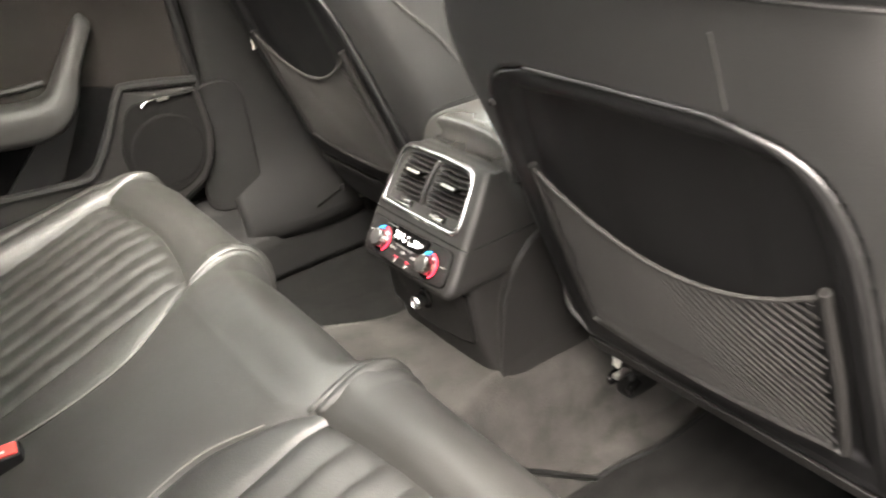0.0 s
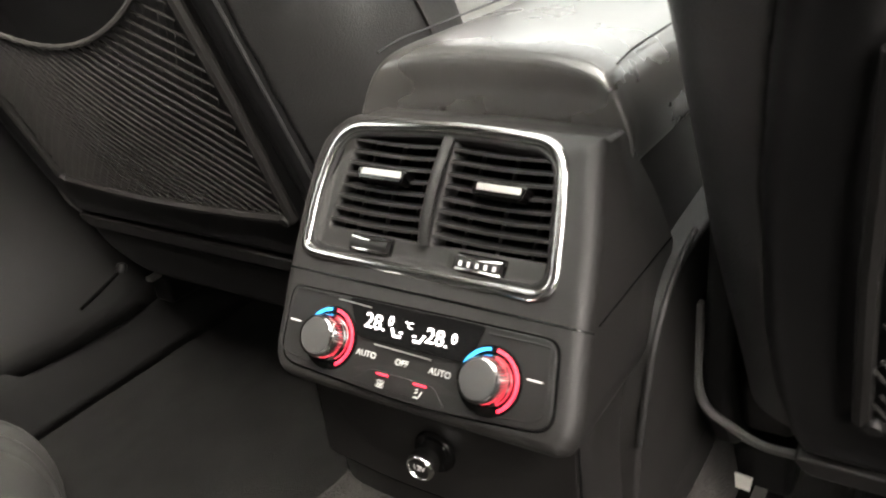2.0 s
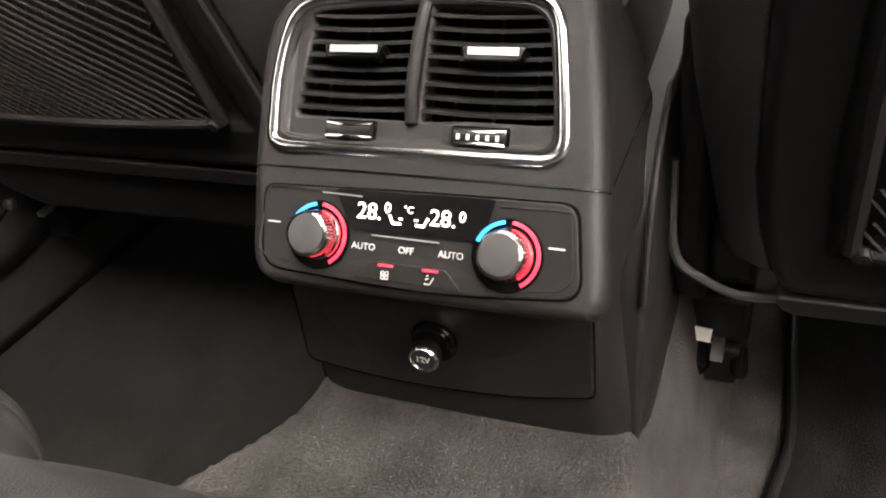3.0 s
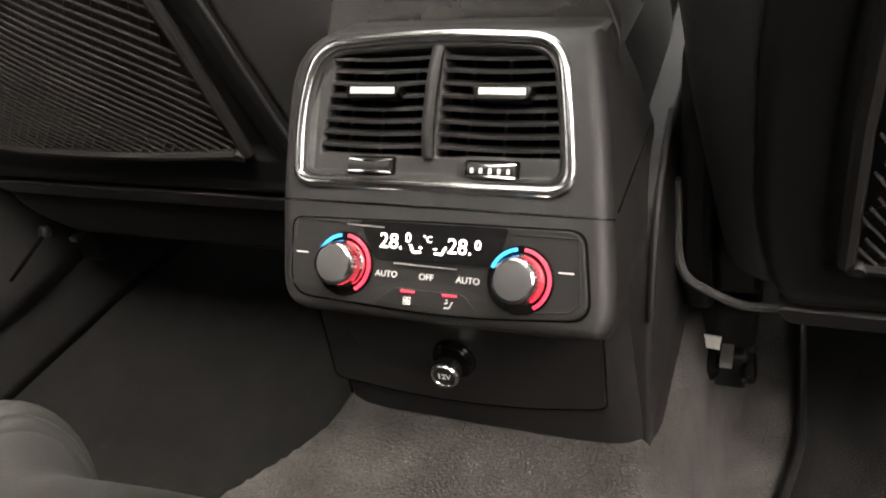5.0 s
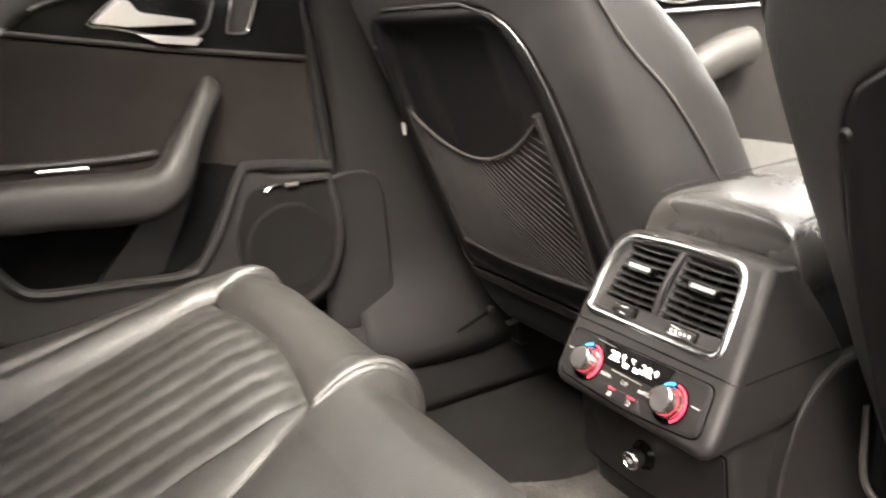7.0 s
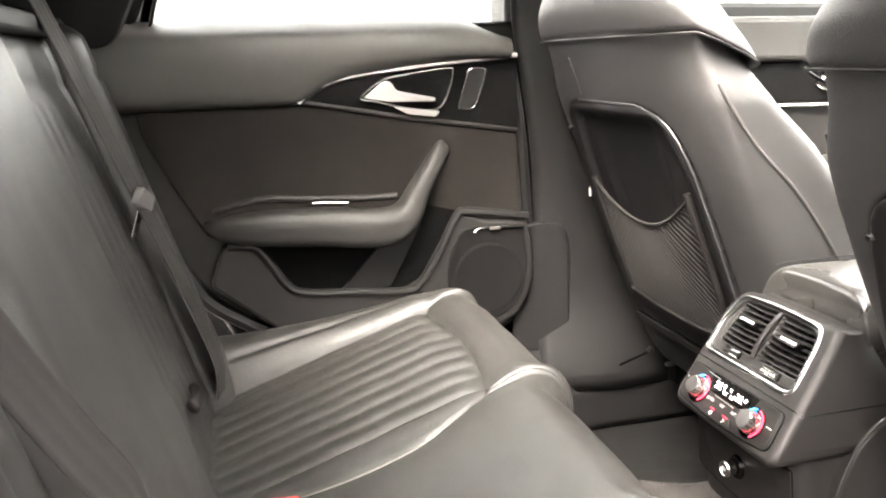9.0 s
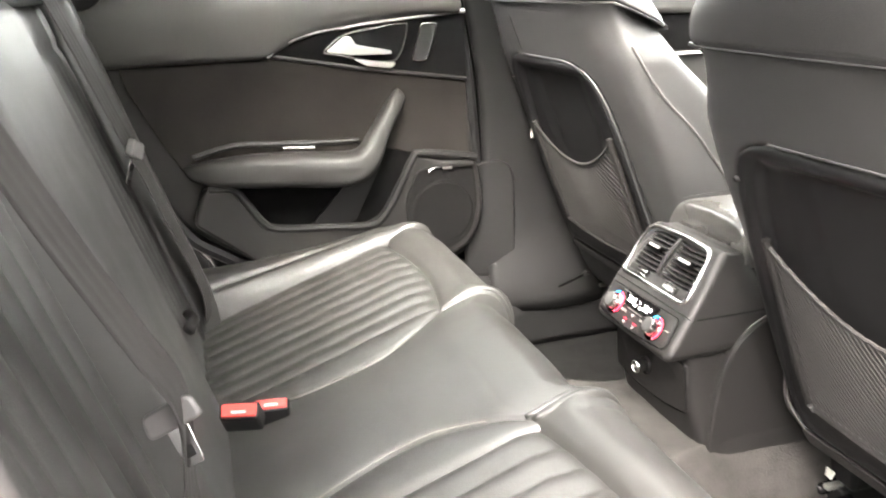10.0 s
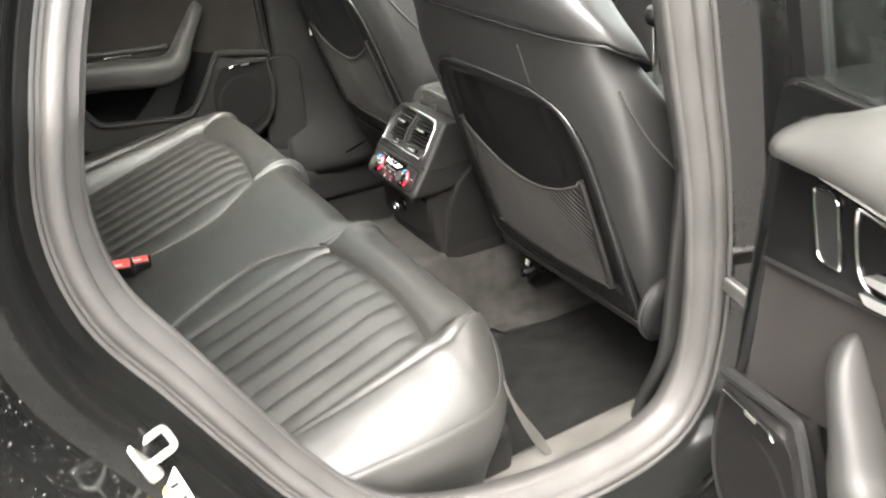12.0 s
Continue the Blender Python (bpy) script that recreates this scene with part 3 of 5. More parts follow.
    pocket = rounded([(0.545, 0.46), (0.476, 0.36), (0.275, 0.34), (0.24, 0.36), (0.165, 0.49), (0.226, 0.517), (0.28, 0.45)], 0.012)
    # blackened lining stands in for the shade of a deeper pocket
    part("pocket_lining", slab(pocket, put, -0.002, 0.004), SHADED_FELT, d, "pocket lining blackened as if deep in shade")
    part("pocket_web", slab(rounded([(0.395, 0.35), (0.3, 0.45), (0.235, 0.47), (0.3, 0.35)], 0.01), put, 0.003, 0.012), PLASTIC_DARK, d, bevel=0.004)
    low = rounded([(0.625, 0.385), (0.6, 0.455), (0.545, 0.452), (0.5, 0.388), (0.47, 0.36), (0.275, 0.344), (0.243, 0.36), (0.165, 0.487), (0.12, 0.468), (0.034, 0.462), (0.024, 0.40), (0.022, 0.36), (0.03, 0.318), (0.055, 0.274), (0.1, 0.252), (0.2, 0.205), (0.45, 0.18), (0.51, 0.29)], 0.012)
    part("lower_panel", slab(low, put, -0.002, 0.032), PLASTIC, d, "lower door panel with a map pocket", bevel=0.008)
    rim = catmull([(0.59, 0.455), (0.545, 0.45), (0.52, 0.42), (0.495, 0.38), (0.465, 0.36), (0.37, 0.351), (0.275, 0.344), (0.248, 0.355), (0.215, 0.40), (0.175, 0.475), (0.15, 0.486), (0.034, 0.468)], 5)
    part("pocket_rim", tube(lay([(p[0], p[1]) for p in rim], 0.03), 0.0085, 8), PILLAR, d, "worn grey pocket rim")
    grille = rounded([(0.165, 0.455), (0.042, 0.452), (0.034, 0.37), (0.052, 0.295), (0.12, 0.262), (0.188, 0.3), (0.198, 0.385)], [0.02, 0.012, 0.03, 0.04, 0.04, 0.05, 0.03])
    sp = part("speaker_grille", slab(grille, put, 0.028, 0.034), GRILLE, d, "black speaker grille", bevel=0.003)
    part("speaker_disc", lathe([(0.0, 0.0008), (0.055, 0.0010), (0.062, 0.0018), (0.066, 0.0016), (0.069, 0.0)], (0, sgn, 0), (0.114, sgn * 0.034, 0.355), 36), GRILLE, sp)
    part("speaker_strip", tube(lay(catmull([(0.143, 0.446), (0.132, 0.453), (0.11, 0.4535), (0.045, 0.4515)], 4), 0.038), 0.0022, 6), CHROME, sp, "thin chrome strip")
    part("speaker_badge", box((0.02, 0.002, 0.005), (0.102, sgn * 0.0405, 0.4515)), STEEL, sp, smooth=False)
    # window frame and pane, leaning in
    up = lambda a, b, h: (a, sgn * (h + inward(b)), b)
    frame_pts = catmull([(0.86, 0.8, 0), (0.78, 0.87, 0), (0.68, 0.99, 0), (0.56, 1.06, 0), (0.36, 1.1, 0), (0.16, 1.1, 0), (0.06, 1.06, 0), (0.02, 0.96, 0), (-0.005, 0.82, 0)], 5)
    part("window_frame", tube([up(p.x, p.y, -0.06) for p in frame_pts], 0.024, 8), PLASTIC_DARK, d, "black window frame")
    part("quarter_bar", slab(rounded([(0.80, 0.82), (0.725, 0.82), (0.70, 0.86), (0.62, 1.03), (0.68, 1.0)], 0.004), up, -0.07, -0.035), PLASTIC_DARK, d)
    pane = part("window_pane", slab([(p.x, p.y) for p in frame_pts], up, -0.064, -0.06), GLASS, d, "tinted side window glass", smooth=False)
    pane.visible_shadow = False
    for z0 in (0.62, 0.36):
        part("hinge", box((0.05, 0.04, 0.05), (-0.045, sgn * -0.09, z0)), STEEL, d, "bare metal hinge", bevel=0.006)
    part("check_strap", box((0.09, 0.014, 0.022), (-0.06, sgn * -0.06, 0.5)), STEEL, d, "metal check strap", bevel=0.004)
    return d


car_door(1, pose(0.0, 0.69, 0, 0, 0, 180), "closed rear door with dark suede and chrome handle")
car_door(-1, pose(0.010, -0.863, -0.079, 0, 0, 255.7), "open rear door with suede insert and leather armrest")


# ---- rear bench ----
bench = thing("rear_bench", "black leather rear bench with fluted seat inserts", "rear seat")
X_BACK, FLUTES = -0.68, 8


def seam_arc(y):
    """Where the fluted insert ends and the front roll begins."""
    a = abs(y)
    return -0.262 + 0.022 * math.sin(math.pi * min(1, max(0, (a - 0.19) / 0.37))) - 0.03 * smooth(0.2, 0.13, a)


def front_edge(y):
    a = abs(y)
    return -0.145 - 0.035 * smooth(0.19, 0.13, a) - 0.015 * smooth(0.5, 0.58, a) - 0.062 * smooth(0.58, 0.7, a)


SEAM = [(p.x, p.y) for p in catmull([(-0.68, 0.185, 0), (-0.6, 0.165, 0), (-0.54, 0.145, 0), (-0.47, 0.127, 0), (-0.4, 0.119, 0), (-0.34, 0.124, 0), (-0.29, 0.15, 0), (-0.26, 0.178, 0), (-0.24, 0.19, 0)], 8)]


def inner_seam(x):
    return line(SEAM, x)


def seat_height(x, y):
    a = abs(y)
    z = 0.327 + 0.35 * min(0, x + 0.29) + 0.012 * smooth(-0.29, -0.2, x)
    z += (0.085 * smooth(-0.3, -0.6, x)) * smooth(0.55, 0.64, a)
    z += 0.02 * smooth(0.54, 0.6, a)
    return z


def seat_point(r, y, h):
    """r from 0 at the back to 1 on the seam arc, to 2 over the front edge and down."""
    arc, fr = seam_arc(y), front_edge(y)
    if r <= 1:
        x = lerp(X_BACK, arc, r)
        return Vector((x, y, seat_height(x, y) + h))
    t = r - 1
    flat = fr - 0.05
    if t < 0.4:
        x = lerp(arc, flat, t / 0.4)
        roll = 0.012 * math.sin(math.pi * 0.5 * t / 0.4)
        return Vector((x, y, seat_height(x, y) + roll + h))
    an = min(1, (t - 0.4) / 0.4) * math.pi * 0.56
    z0 = seat_height(flat, y) + 0.012
    p = Vector((flat + 0.05 * math.sin(an) + h * math.sin(an), y, z0 - 0.062 * (1 - math.cos(an)) + h * math.cos(an)))
    if t > 0.8:
        p += Vector((-0.03, 0, -0.13)) * ((t - 0.8) / 0.2)
    return p


# the outer bolster's piped edge in plan, from the back round to the front roll
EDGE = catmull([(-0.66, 0.672, 0.288), (-0.58, 0.682, 0.284), (-0.48, 0.687, 0.284), (-0.38, 0.689, 0.285), (-0.30, 0.687, 0.286), (-0.235, 0.676, 0.287), (-0.2, 0.645, 0.293), (-0.178, 0.606, 0.302), (-0.165, 0.575, 0.313), (-0.162, 0.557, 0.322)], 10)
BAND = catmull([(0.0, 0.0, 0), (0.005, -0.006, 0), (0.009, -0.02, 0), (0.009, -0.045, 0), (0.0, -0.085, 0), (-0.014, -0.13, 0), (-0.03, -0.2, 0)], 4)


def edge_at(v):
    k = min(len(EDGE) - 1.001, max(0.0, v) * (len(EDGE) - 1))
    return EDGE[int(k)].lerp(EDGE[int(k) + 1], k - int(k))


for side in (-1, 1):
    def insert(u, v):
        y = lerp(0.2, 0.555, u)
        k = u * FLUTES % 1.0
        h = (0.0053 if side < 0 else 0.0038) * math.sin(math.pi * k) ** 0.8 + 0.0012 * math.sin(2 * math.pi * k) - 0.0026
        h *= smooth(1.0, 0.93, v) * 0.85 + 0.15
        h += 0.0012 * noise.noise((v * 9, y * 22, side)) + dip((1 - v) * 0.34, 0.006, 0.006)
        return seat_point(v, side * y, h)
    part("fluted_insert", grid(insert, 112, 40) if side < 0 else flip(grid(insert, 112, 40)), LEATHER, bench, "fluted leather insert", sharp=0)

    def strip(u, v):
        x = lerp(X_BACK, -0.262, v)
        y = lerp(inner_seam(x), 0.2, u)
        h = 0.006 * math.sin(math.pi * u) * smooth(0, 0.2, v) * (1 - 0.5 * smooth(0.75, 1.0, v)) + dip(u * 0.07, 0.005, 0.003) + dip((1 - u) * 0.07, 0.007, 0.004)
        return seat_point(v, side * y, h)
    part("inner_bolster", grid(strip, 18, 34) if side < 0 else flip(grid(strip, 18, 34)), LEATHER, bench, sharp=0)

    def outer(u, v):
        a = seat_point(1.62 * v ** 0.9, 0.555, -0.003)
        b = edge_at(v)
        p = a.lerp(b, u)
        dome = math.sin(math.pi * u ** 0.85) ** 0.75 * (1 - 0.1 * u)
        p.z += 0.043 * dome * (1 - max(0.0, (v - 0.55) / 0.45) ** 2.2) ** 0.6 + dip((u - 0.3) * 0.13, 0.006, 0.006 * smooth(0.95, 0.8, v))
        p.z += 0.0012 * noise.noise((v * 12, u * 5, 4)) * math.sin(math.pi * u)
        p.y *= side
        return p
    part("outer_bolster", grid(outer, 40, 90) if side < 0 else flip(grid(outer, 40, 90)), LEATHER, bench, "smooth rounded outer side bolster", sharp=0)
    part("outer_piping", tube([Vector((p.x, side * p.y, p.z + 0.0005)) for p in EDGE], 0.0016, 8), LEATHER, bench)

    def band(u, v):
        q = BAND[min(len(BAND) - 1, int(round(u * (len(BAND) - 1))))]
        p, d = edge_at(v), edge_at(min(1, v + 0.03)) - edge_at(max(0, v - 0.03))
        n = Vector((-d.y, d.x, 0)).normalized() * (q.x * smooth(1.0, 0.93, v))
        return Vector((p.x + n.x, side * (p.y + n.y), max(0.085, p.z + q.y)))
    part("bolster_band", grid(band, len(BAND) - 1, 70) if side < 0 else flip(grid(band, len(BAND) - 1, 70)), LEATHER, bench, "narrow leather side band", sharp=0)

    def roll(u, v):
        y = lerp(0.174, 0.555, u)
        h = 0.006 * math.sin(math.pi * min(1, v * 2.2)) + dip(v * 0.3, 0.008, 0.006) + 0.002 * math.exp(-((1 - u) / 0.05) ** 2)
        h += 0.005 * math.exp(-((y - 0.194) / 0.014) ** 2) * smooth(0.1, 0.3, v) - 0.02 * smooth(0.184, 0.174, y)
        h += 0.0018 * math.sin(y * 330 + v * 5) * math.exp(-((y - 0.2) / 0.02) ** 2) * smooth(0.2, 0.5, v)
        h += 0.001 * noise.noise((v * 8, y * 15, 3))
        return seat_point(1 + v, side * y, h)
    part("front_roll", grid(roll, 80, 44) if side < 0 else flip(grid(roll, 80, 44)), LEATHER, bench, "padded front roll", sharp=0)
    # bunched welt where the front roll meets the centre cushion
    for off, rad in ((0.182, 0.0085), (0.172, 0.0055)):
        welt = [seat_point(1 + v, side * (off + 0.006 * math.sin(v * 5)), 0.001) for v in [lerp(0.02, 0.86, i / 22) for i in range(23)]]
        part("roll_welt", tube(welt, [0.002 + rad * math.sin(math.pi * min(1, 0.12 + i / 26)) ** 1.4 for i in range(23)], 10), LEATHER, bench, "gathered leather welt", sharp=0)
    # bound end of the front roll and its piping
    lip = [seat_point(1 + v, side * 0.556, 0.002) for v in [i / 14 * 0.8 + 0.03 for i in range(15)]]
    part("piping", tube(lip, [0.0015 + 0.001 * math.sin(math.pi * i / 14) for i in range(15)], 8), LEATHER, bench)
    part("stitching", tube([seat_point((x - X_BACK) / (seam_arc(0.2) - X_BACK), side * (inner_seam(x) - 0.004), 0.002) for x in [lerp(-0.6, -0.285, i / 30) for i in range(31)]], 0.0011, 5), THREAD, bench, "pale stitched seam")
    part("skirt_trim", tube([(lerp(-0.2, -0.10, t) , side * 0.655, 0.30 - 0.2 * t ** 0.8) for t in [i / 10 for i in range(11)]], [0.002 + 0.006 * math.sin(math.pi * (i / 10) ** 1.5) for i in range(11)], 8, False, 0.35, (0, 1, 0)), SILL, bench, "scuffed grey plastic edge trim")
    skirt = rounded([(-0.62, 0.05), (-0.225, 0.05), (-0.235, 0.19), (-0.25, 0.25), (-0.6, 0.24)], 0.03)
    part("side_skirt", slab(skirt, lambda a, b, h: (a, side * h, b), 0.56, 0.63), LEATHER_BACK, bench, "dark lower side of the bench", bevel=0.015)


def centre(u, v):
    x = lerp(X_BACK, -0.262, min(v, 1))
    w = inner_seam(x) if v <= 1 else 0.187
    y = lerp(-w, w, u)
    h = 0.012 * (1 - abs(2 * u - 1) ** 3) + dip((1 - abs(2 * u - 1)) * 0.1, 0.005, 0.004)
    h += 0.0015 * noise.noise((v * 5, y * 11, 7))
    return seat_point(v, y, h)


part("centre_cushion", grid(lambda u, v: centre(u, v * 2), 60, 80), LEATHER, bench, "smooth centre seat cushion", sharp=0)
part("centre_edge", tube([seat_point(1.62, y, 0.0005) for y in [lerp(-0.168, 0.168, i / 20) for i in range(21)]], 0.0013, 5), THREAD, bench)
part("base", box((0.5, 1.29, 0.16), (-0.42, 0, 0.12)), PLASTIC_DARK, bench, "black seat base", bevel=0.02)


# backrest
def back_point(z, y, h):
    return Vector((-0.645 - 0.3 * (z - 0.24) + h * 0.958, y, z + h * 0.287))


def back_shape(y, z, fl):
    a = abs(y)
    h = 0.03 * smooth(0.21, 0.15, a) + 0.045 * smooth(0.5, 0.57, a) - 0.03 * smooth(0.6, 0.68, a)
    h -= 0.10 * smooth(0.80, 0.9, z)
    h += dip(a - 0.205, 0.006, 0.008) + dip(a - 0.525, 0.006, 0.008)
    if fl and 0.205 < a < 0.525 and z < 0.74:
        k = (a - 0.205) / 0.32 * 7 % 1.0
        h += (0.008 if y < 0 else 0.0025) * (1 - abs(2 * k - 1) ** 2.2) * smooth(0.74, 0.70, z) * smooth(0.26, 0.34, z)
    h += dip(z - 0.745, 0.005, 0.006 if a > 0.205 else 0.0)
    return h + 0.0012 * noise.noise((z * 9, y * 9, 2))


for name, y0, y1, lab in (("back_centre", -0.205, 0.205, "smooth centre backrest"), ("back_insert", 0.205, 0.525, "fluted backrest panel"), ("back_insert", -0.525, -0.205, "fluted backrest panel"),
                          ("back_bolster", 0.525, 0.68, "outer backrest bolster"), ("back_bolster", -0.68, -0.525, "outer backrest bolster")):
    part(name, grid(lambda u, v: back_point(lerp(0.2, 0.9, v), lerp(y0, y1, u), back_shape(lerp(y0, y1, u), lerp(0.2, 0.9, v), True)), 100 if "insert" in name else 30, 60), LEATHER, bench, lab, sharp=0, thick=0.03)
for y in (-0.21, 0.21):
    part("stitching", tube([back_point(z, y, back_shape(y, z, False) + 0.001) for z in [lerp(0.24, 0.8, i / 20) for i in range(21)]], 0.001, 5), THREAD, bench)
for y in (0.36, -0.36):
    part("anchor_cover", tube(catmull([back_point(0.30, y + d, 0.012 + 0.010 * math.cos(d * 40)) for d in (-0.035, -0.02, 0, 0.02, 0.035)], 4), 0.011, 8, flat=0.8), PLASTIC, bench, "folded cover of the child seat anchor", sharp=0)


# belts: thick woven selvedges and two faint ribs
RIBS = [(-1, 0.6), (-0.93, 1.7), (-0.8, 1.5), (-0.72, 0.8), (-0.4, 0.9), (-0.3, 1.4), (-0.2, 0.9), (0.2, 0.9), (0.3, 1.4), (0.4, 0.9), (0.72, 0.8), (0.8, 1.5), (0.93, 1.7), (1, 0.6)]
WEAVE = [(a, -b) for a, b in RIBS] + [(a, b) for a, b in reversed(RIBS)]


def webbing(pts, width, wide):
    """A belt: a flat band along a line."""
    p = catmull(pts, 8)
    w = Vector(wide).normalized()
    verts, faces, n = [], [], len(WEAVE)
    for i, q in enumerate(p):
        t = (p[min(i + 1, len(p) - 1)] - p[max(i - 1, 0)]).normalized()
        s = (w - t * w.dot(t)).normalized()
        nn = t.cross(s)
        for a, b in WEAVE:
            verts.append(q + s * (a * width / 2) + nn * (b * 0.0009))
    for i in range(len(p) - 1):
        for k in range(n):
            faces.append((i * n + k, i * n + (k + 1) % n, (i + 1) * n + (k + 1) % n, (i + 1) * n + k))
    return verts, faces


def tongue(parent, at):
    t = part("tongue", slab(rounded([(-0.034, -0.012), (0.034, -0.012), (0.03, 0.018), (-0.03, 0.018)], 0.01), lambda a, b, h: (a, h, b), -0.007, 0.007), TONGUE, parent, "grey plastic belt tongue", bevel=0.004)
    bm = slab(rounded([(-0.011, -0.058), (0.011, -0.058), (0.013, -0.01), (-0.013, -0.01)], 0.005), lambda a, b, h: (a, h, b), -0.0012, 0.0012)
    blade = part("blade", bm, CHROME, t, "steel tongue blade", bevel=0.0006)
    part("blade_slot", slab(rounded([(-0.006, -0.048), (0.006, -0.048), (0.006, -0.034), (-0.006, -0.034)], 0.002), lambda a, b, h: (a, h, b), -0.0016, 0.0016), PLASTIC_DARK, t)
    t.matrix_basis = at
    return t


belt_l = thing("seat_belt", "dark webbing seat belt hanging against the backrest", "seat belt", "rear seat belts")
part("webbing", webbing([(-0.815, 0.44, 0.90), (-0.765, 0.455, 0.76), (-0.712, 0.475, 0.60), (-0.665, 0.495, 0.46), (-0.62, 0.515, 0.31), (-0.62, 0.52, 0.24)], 0.047, (0.25, 1, 0)), WEB, belt_l)
tongue(belt_l, pose(-0.70, 0.475, 0.575, 15, 0, 75) @ pose(0, 0, 0, 0, 20, 0))
belt_r = thing("seat_belt", "dark webbing seat belt with its grey tongue hanging", "seat belt", "rear seat belts")
part("webbing", webbing([(-0.80, -0.43, 0.93), (-0.755, -0.41, 0.82), (-0.707, -0.37, 0.68), (-0.668, -0.315, 0.56), (-0.642, -0.277, 0.475), (-0.645, -0.29, 0.38), (-0.635, -0.33, 0.28), (-0.63, -0.36, 0.22)], 0.045, (0.2, 1, 0.35)), WEB, belt_r)
tongue(belt_r, Matrix.Translation((-0.652, -0.278, 0.464)) @ Matrix(((0.90, 0.27, -0.338), (-0.125, 0.911, 0.39), (0.413, -0.311, 0.854))).to_4x4() @ Matrix.Scale(0.8, 4))
for (x, y, z), turn in (((-0.590, 0.0, 0.318), (38, 0, -14)), ((-0.546, 0.085, 0.27), (12, 0, -8)), ((-0.574, -0.21, 0.272), (25, 0, -12))):
    bk = thing("belt_buckle", "black belt buckle with a red release button", "belt buckle", "belt buckles", at=pose(x, y, z - 0.008, *turn) @ Matrix.Scale(0.82, 4))
    part("housing", slab(rounded([(-0.03, -0.014), (0.03, -0.014), (0.032, 0.014), (-0.032, 0.014)], 0.006), lambda a, b, h: (a, b, h), -0.04, 0.012), PLASTIC_DARK, bk, bevel=0.004)
    bt = part("release_button", slab(rounded([(-0.027, -0.011), (0.027, -0.011), (0.027, 0.011), (-0.027, 0.011)], 0.003), lambda a, b, h: (a, b, h), 0.008, 0.0155), RED, bk, "red release button", bevel=0.002)
    part("button_print", box((0.022, 0.004, 0.0006), (0, -0.004, 0.0158)), PRINT, bt, smooth=False)


# ---- front seats ----
def seat_plane(z):
    return 0.017 - 0.377 * (z - 0.523)


NORMAL = Vector((-1, 0, -0.377)).normalized()


def on_back(y, z, h):
    """h: out from the seat back, to the rear."""
    return Vector((seat_plane(z), y, z)) + NORMAL * h


HALF = [(0.2, 0.225), (0.23, 0.235), (0.3, 0.245), (0.4, 0.258), (0.55, 0.268), (0.66, 0.268), (0.74, 0.255), (0.78, 0.24)]
DEPTH = [(0.14, 0.2), (0.3, 0.24), (0.43, 0.238), (0.52, 0.215), (0.6, 0.175), (0.655, 0.135), (0.7, 0.12), (0.78, 0.1)]
HEAD = [(p.x, p.y) for p in catmull([(0.70, 0.262, 0), (0.73, 0.270, 0), (0.755, 0.269, 0), (0.78, 0.256, 0), (0.805, 0.23, 0), (0.83, 0.198, 0), (0.86, 0.168, 0), (0.92, 0.145, 0), (1.0, 0.13, 0), (1.04, 0.11, 0), (1.07, 0.06, 0)], 6)]


def ring_at(z, w, depth, u, power=3.0):
    """A cross-section of a seat back: flat behind, round at the sides."""
    an = 2 * math.pi * u
    c, s = math.cos(an), math.sin(an)
    c = math.copysign(abs(c) ** (2 / power), c)
    s = math.copysign(abs(s) ** (2 / power), s)
    return Vector((seat_plane(z) + depth / 2 - depth / 2 * s, w * c, z))


# the hard panel's edges across the back, by height
PANEL_FAR = [(0.246, 0.186), (0.252, 0.196), (0.265, 0.203), (0.3, 0.211), (0.35, 0.216), (0.45, 0.216), (0.52, 0.211), (0.582, 0.203), (0.615, 0.193), (0.63, 0.182), (0.642, 0.16), (0.65, 0.12)]
PANEL_NEAR = [(0.246, -0.19), (0.252, -0.2), (0.265, -0.206), (0.28, -0.207), (0.4, -0.201), (0.51, -0.197), (0.555, -0.193), (0.585, -0.186), (0.61, -0.175), (0.625, -0.163), (0.637, -0.144), (0.645, -0.118), (0.65, -0.085)]


def panel_height(y, z):
    """The panel's relief: a dark joint, a rounded border, a recess with two slanting facets."""
    right, left, top, foot = y - line(PANEL_NEAR, z), line(PANEL_FAR, z) - y, 0.65 - z, z - 0.246
    edge = min(right, left, top, foot)
    h = -0.007 * smooth(0.0035, 0.0, edge) + 0.003 * smooth(0.002, 0.009, edge) - 0.002 * smooth(0.009, 0.02, edge)
    inner = min(smooth(0.020, 0.034, right), smooth(0.034, 0.05, left), smooth(0.016, 0.034, top), smooth(0.046, 0.054, foot))
    return h - inner * (0.009 + 0.006 * smooth(0.122, 0.078, abs(y - 0.004)))


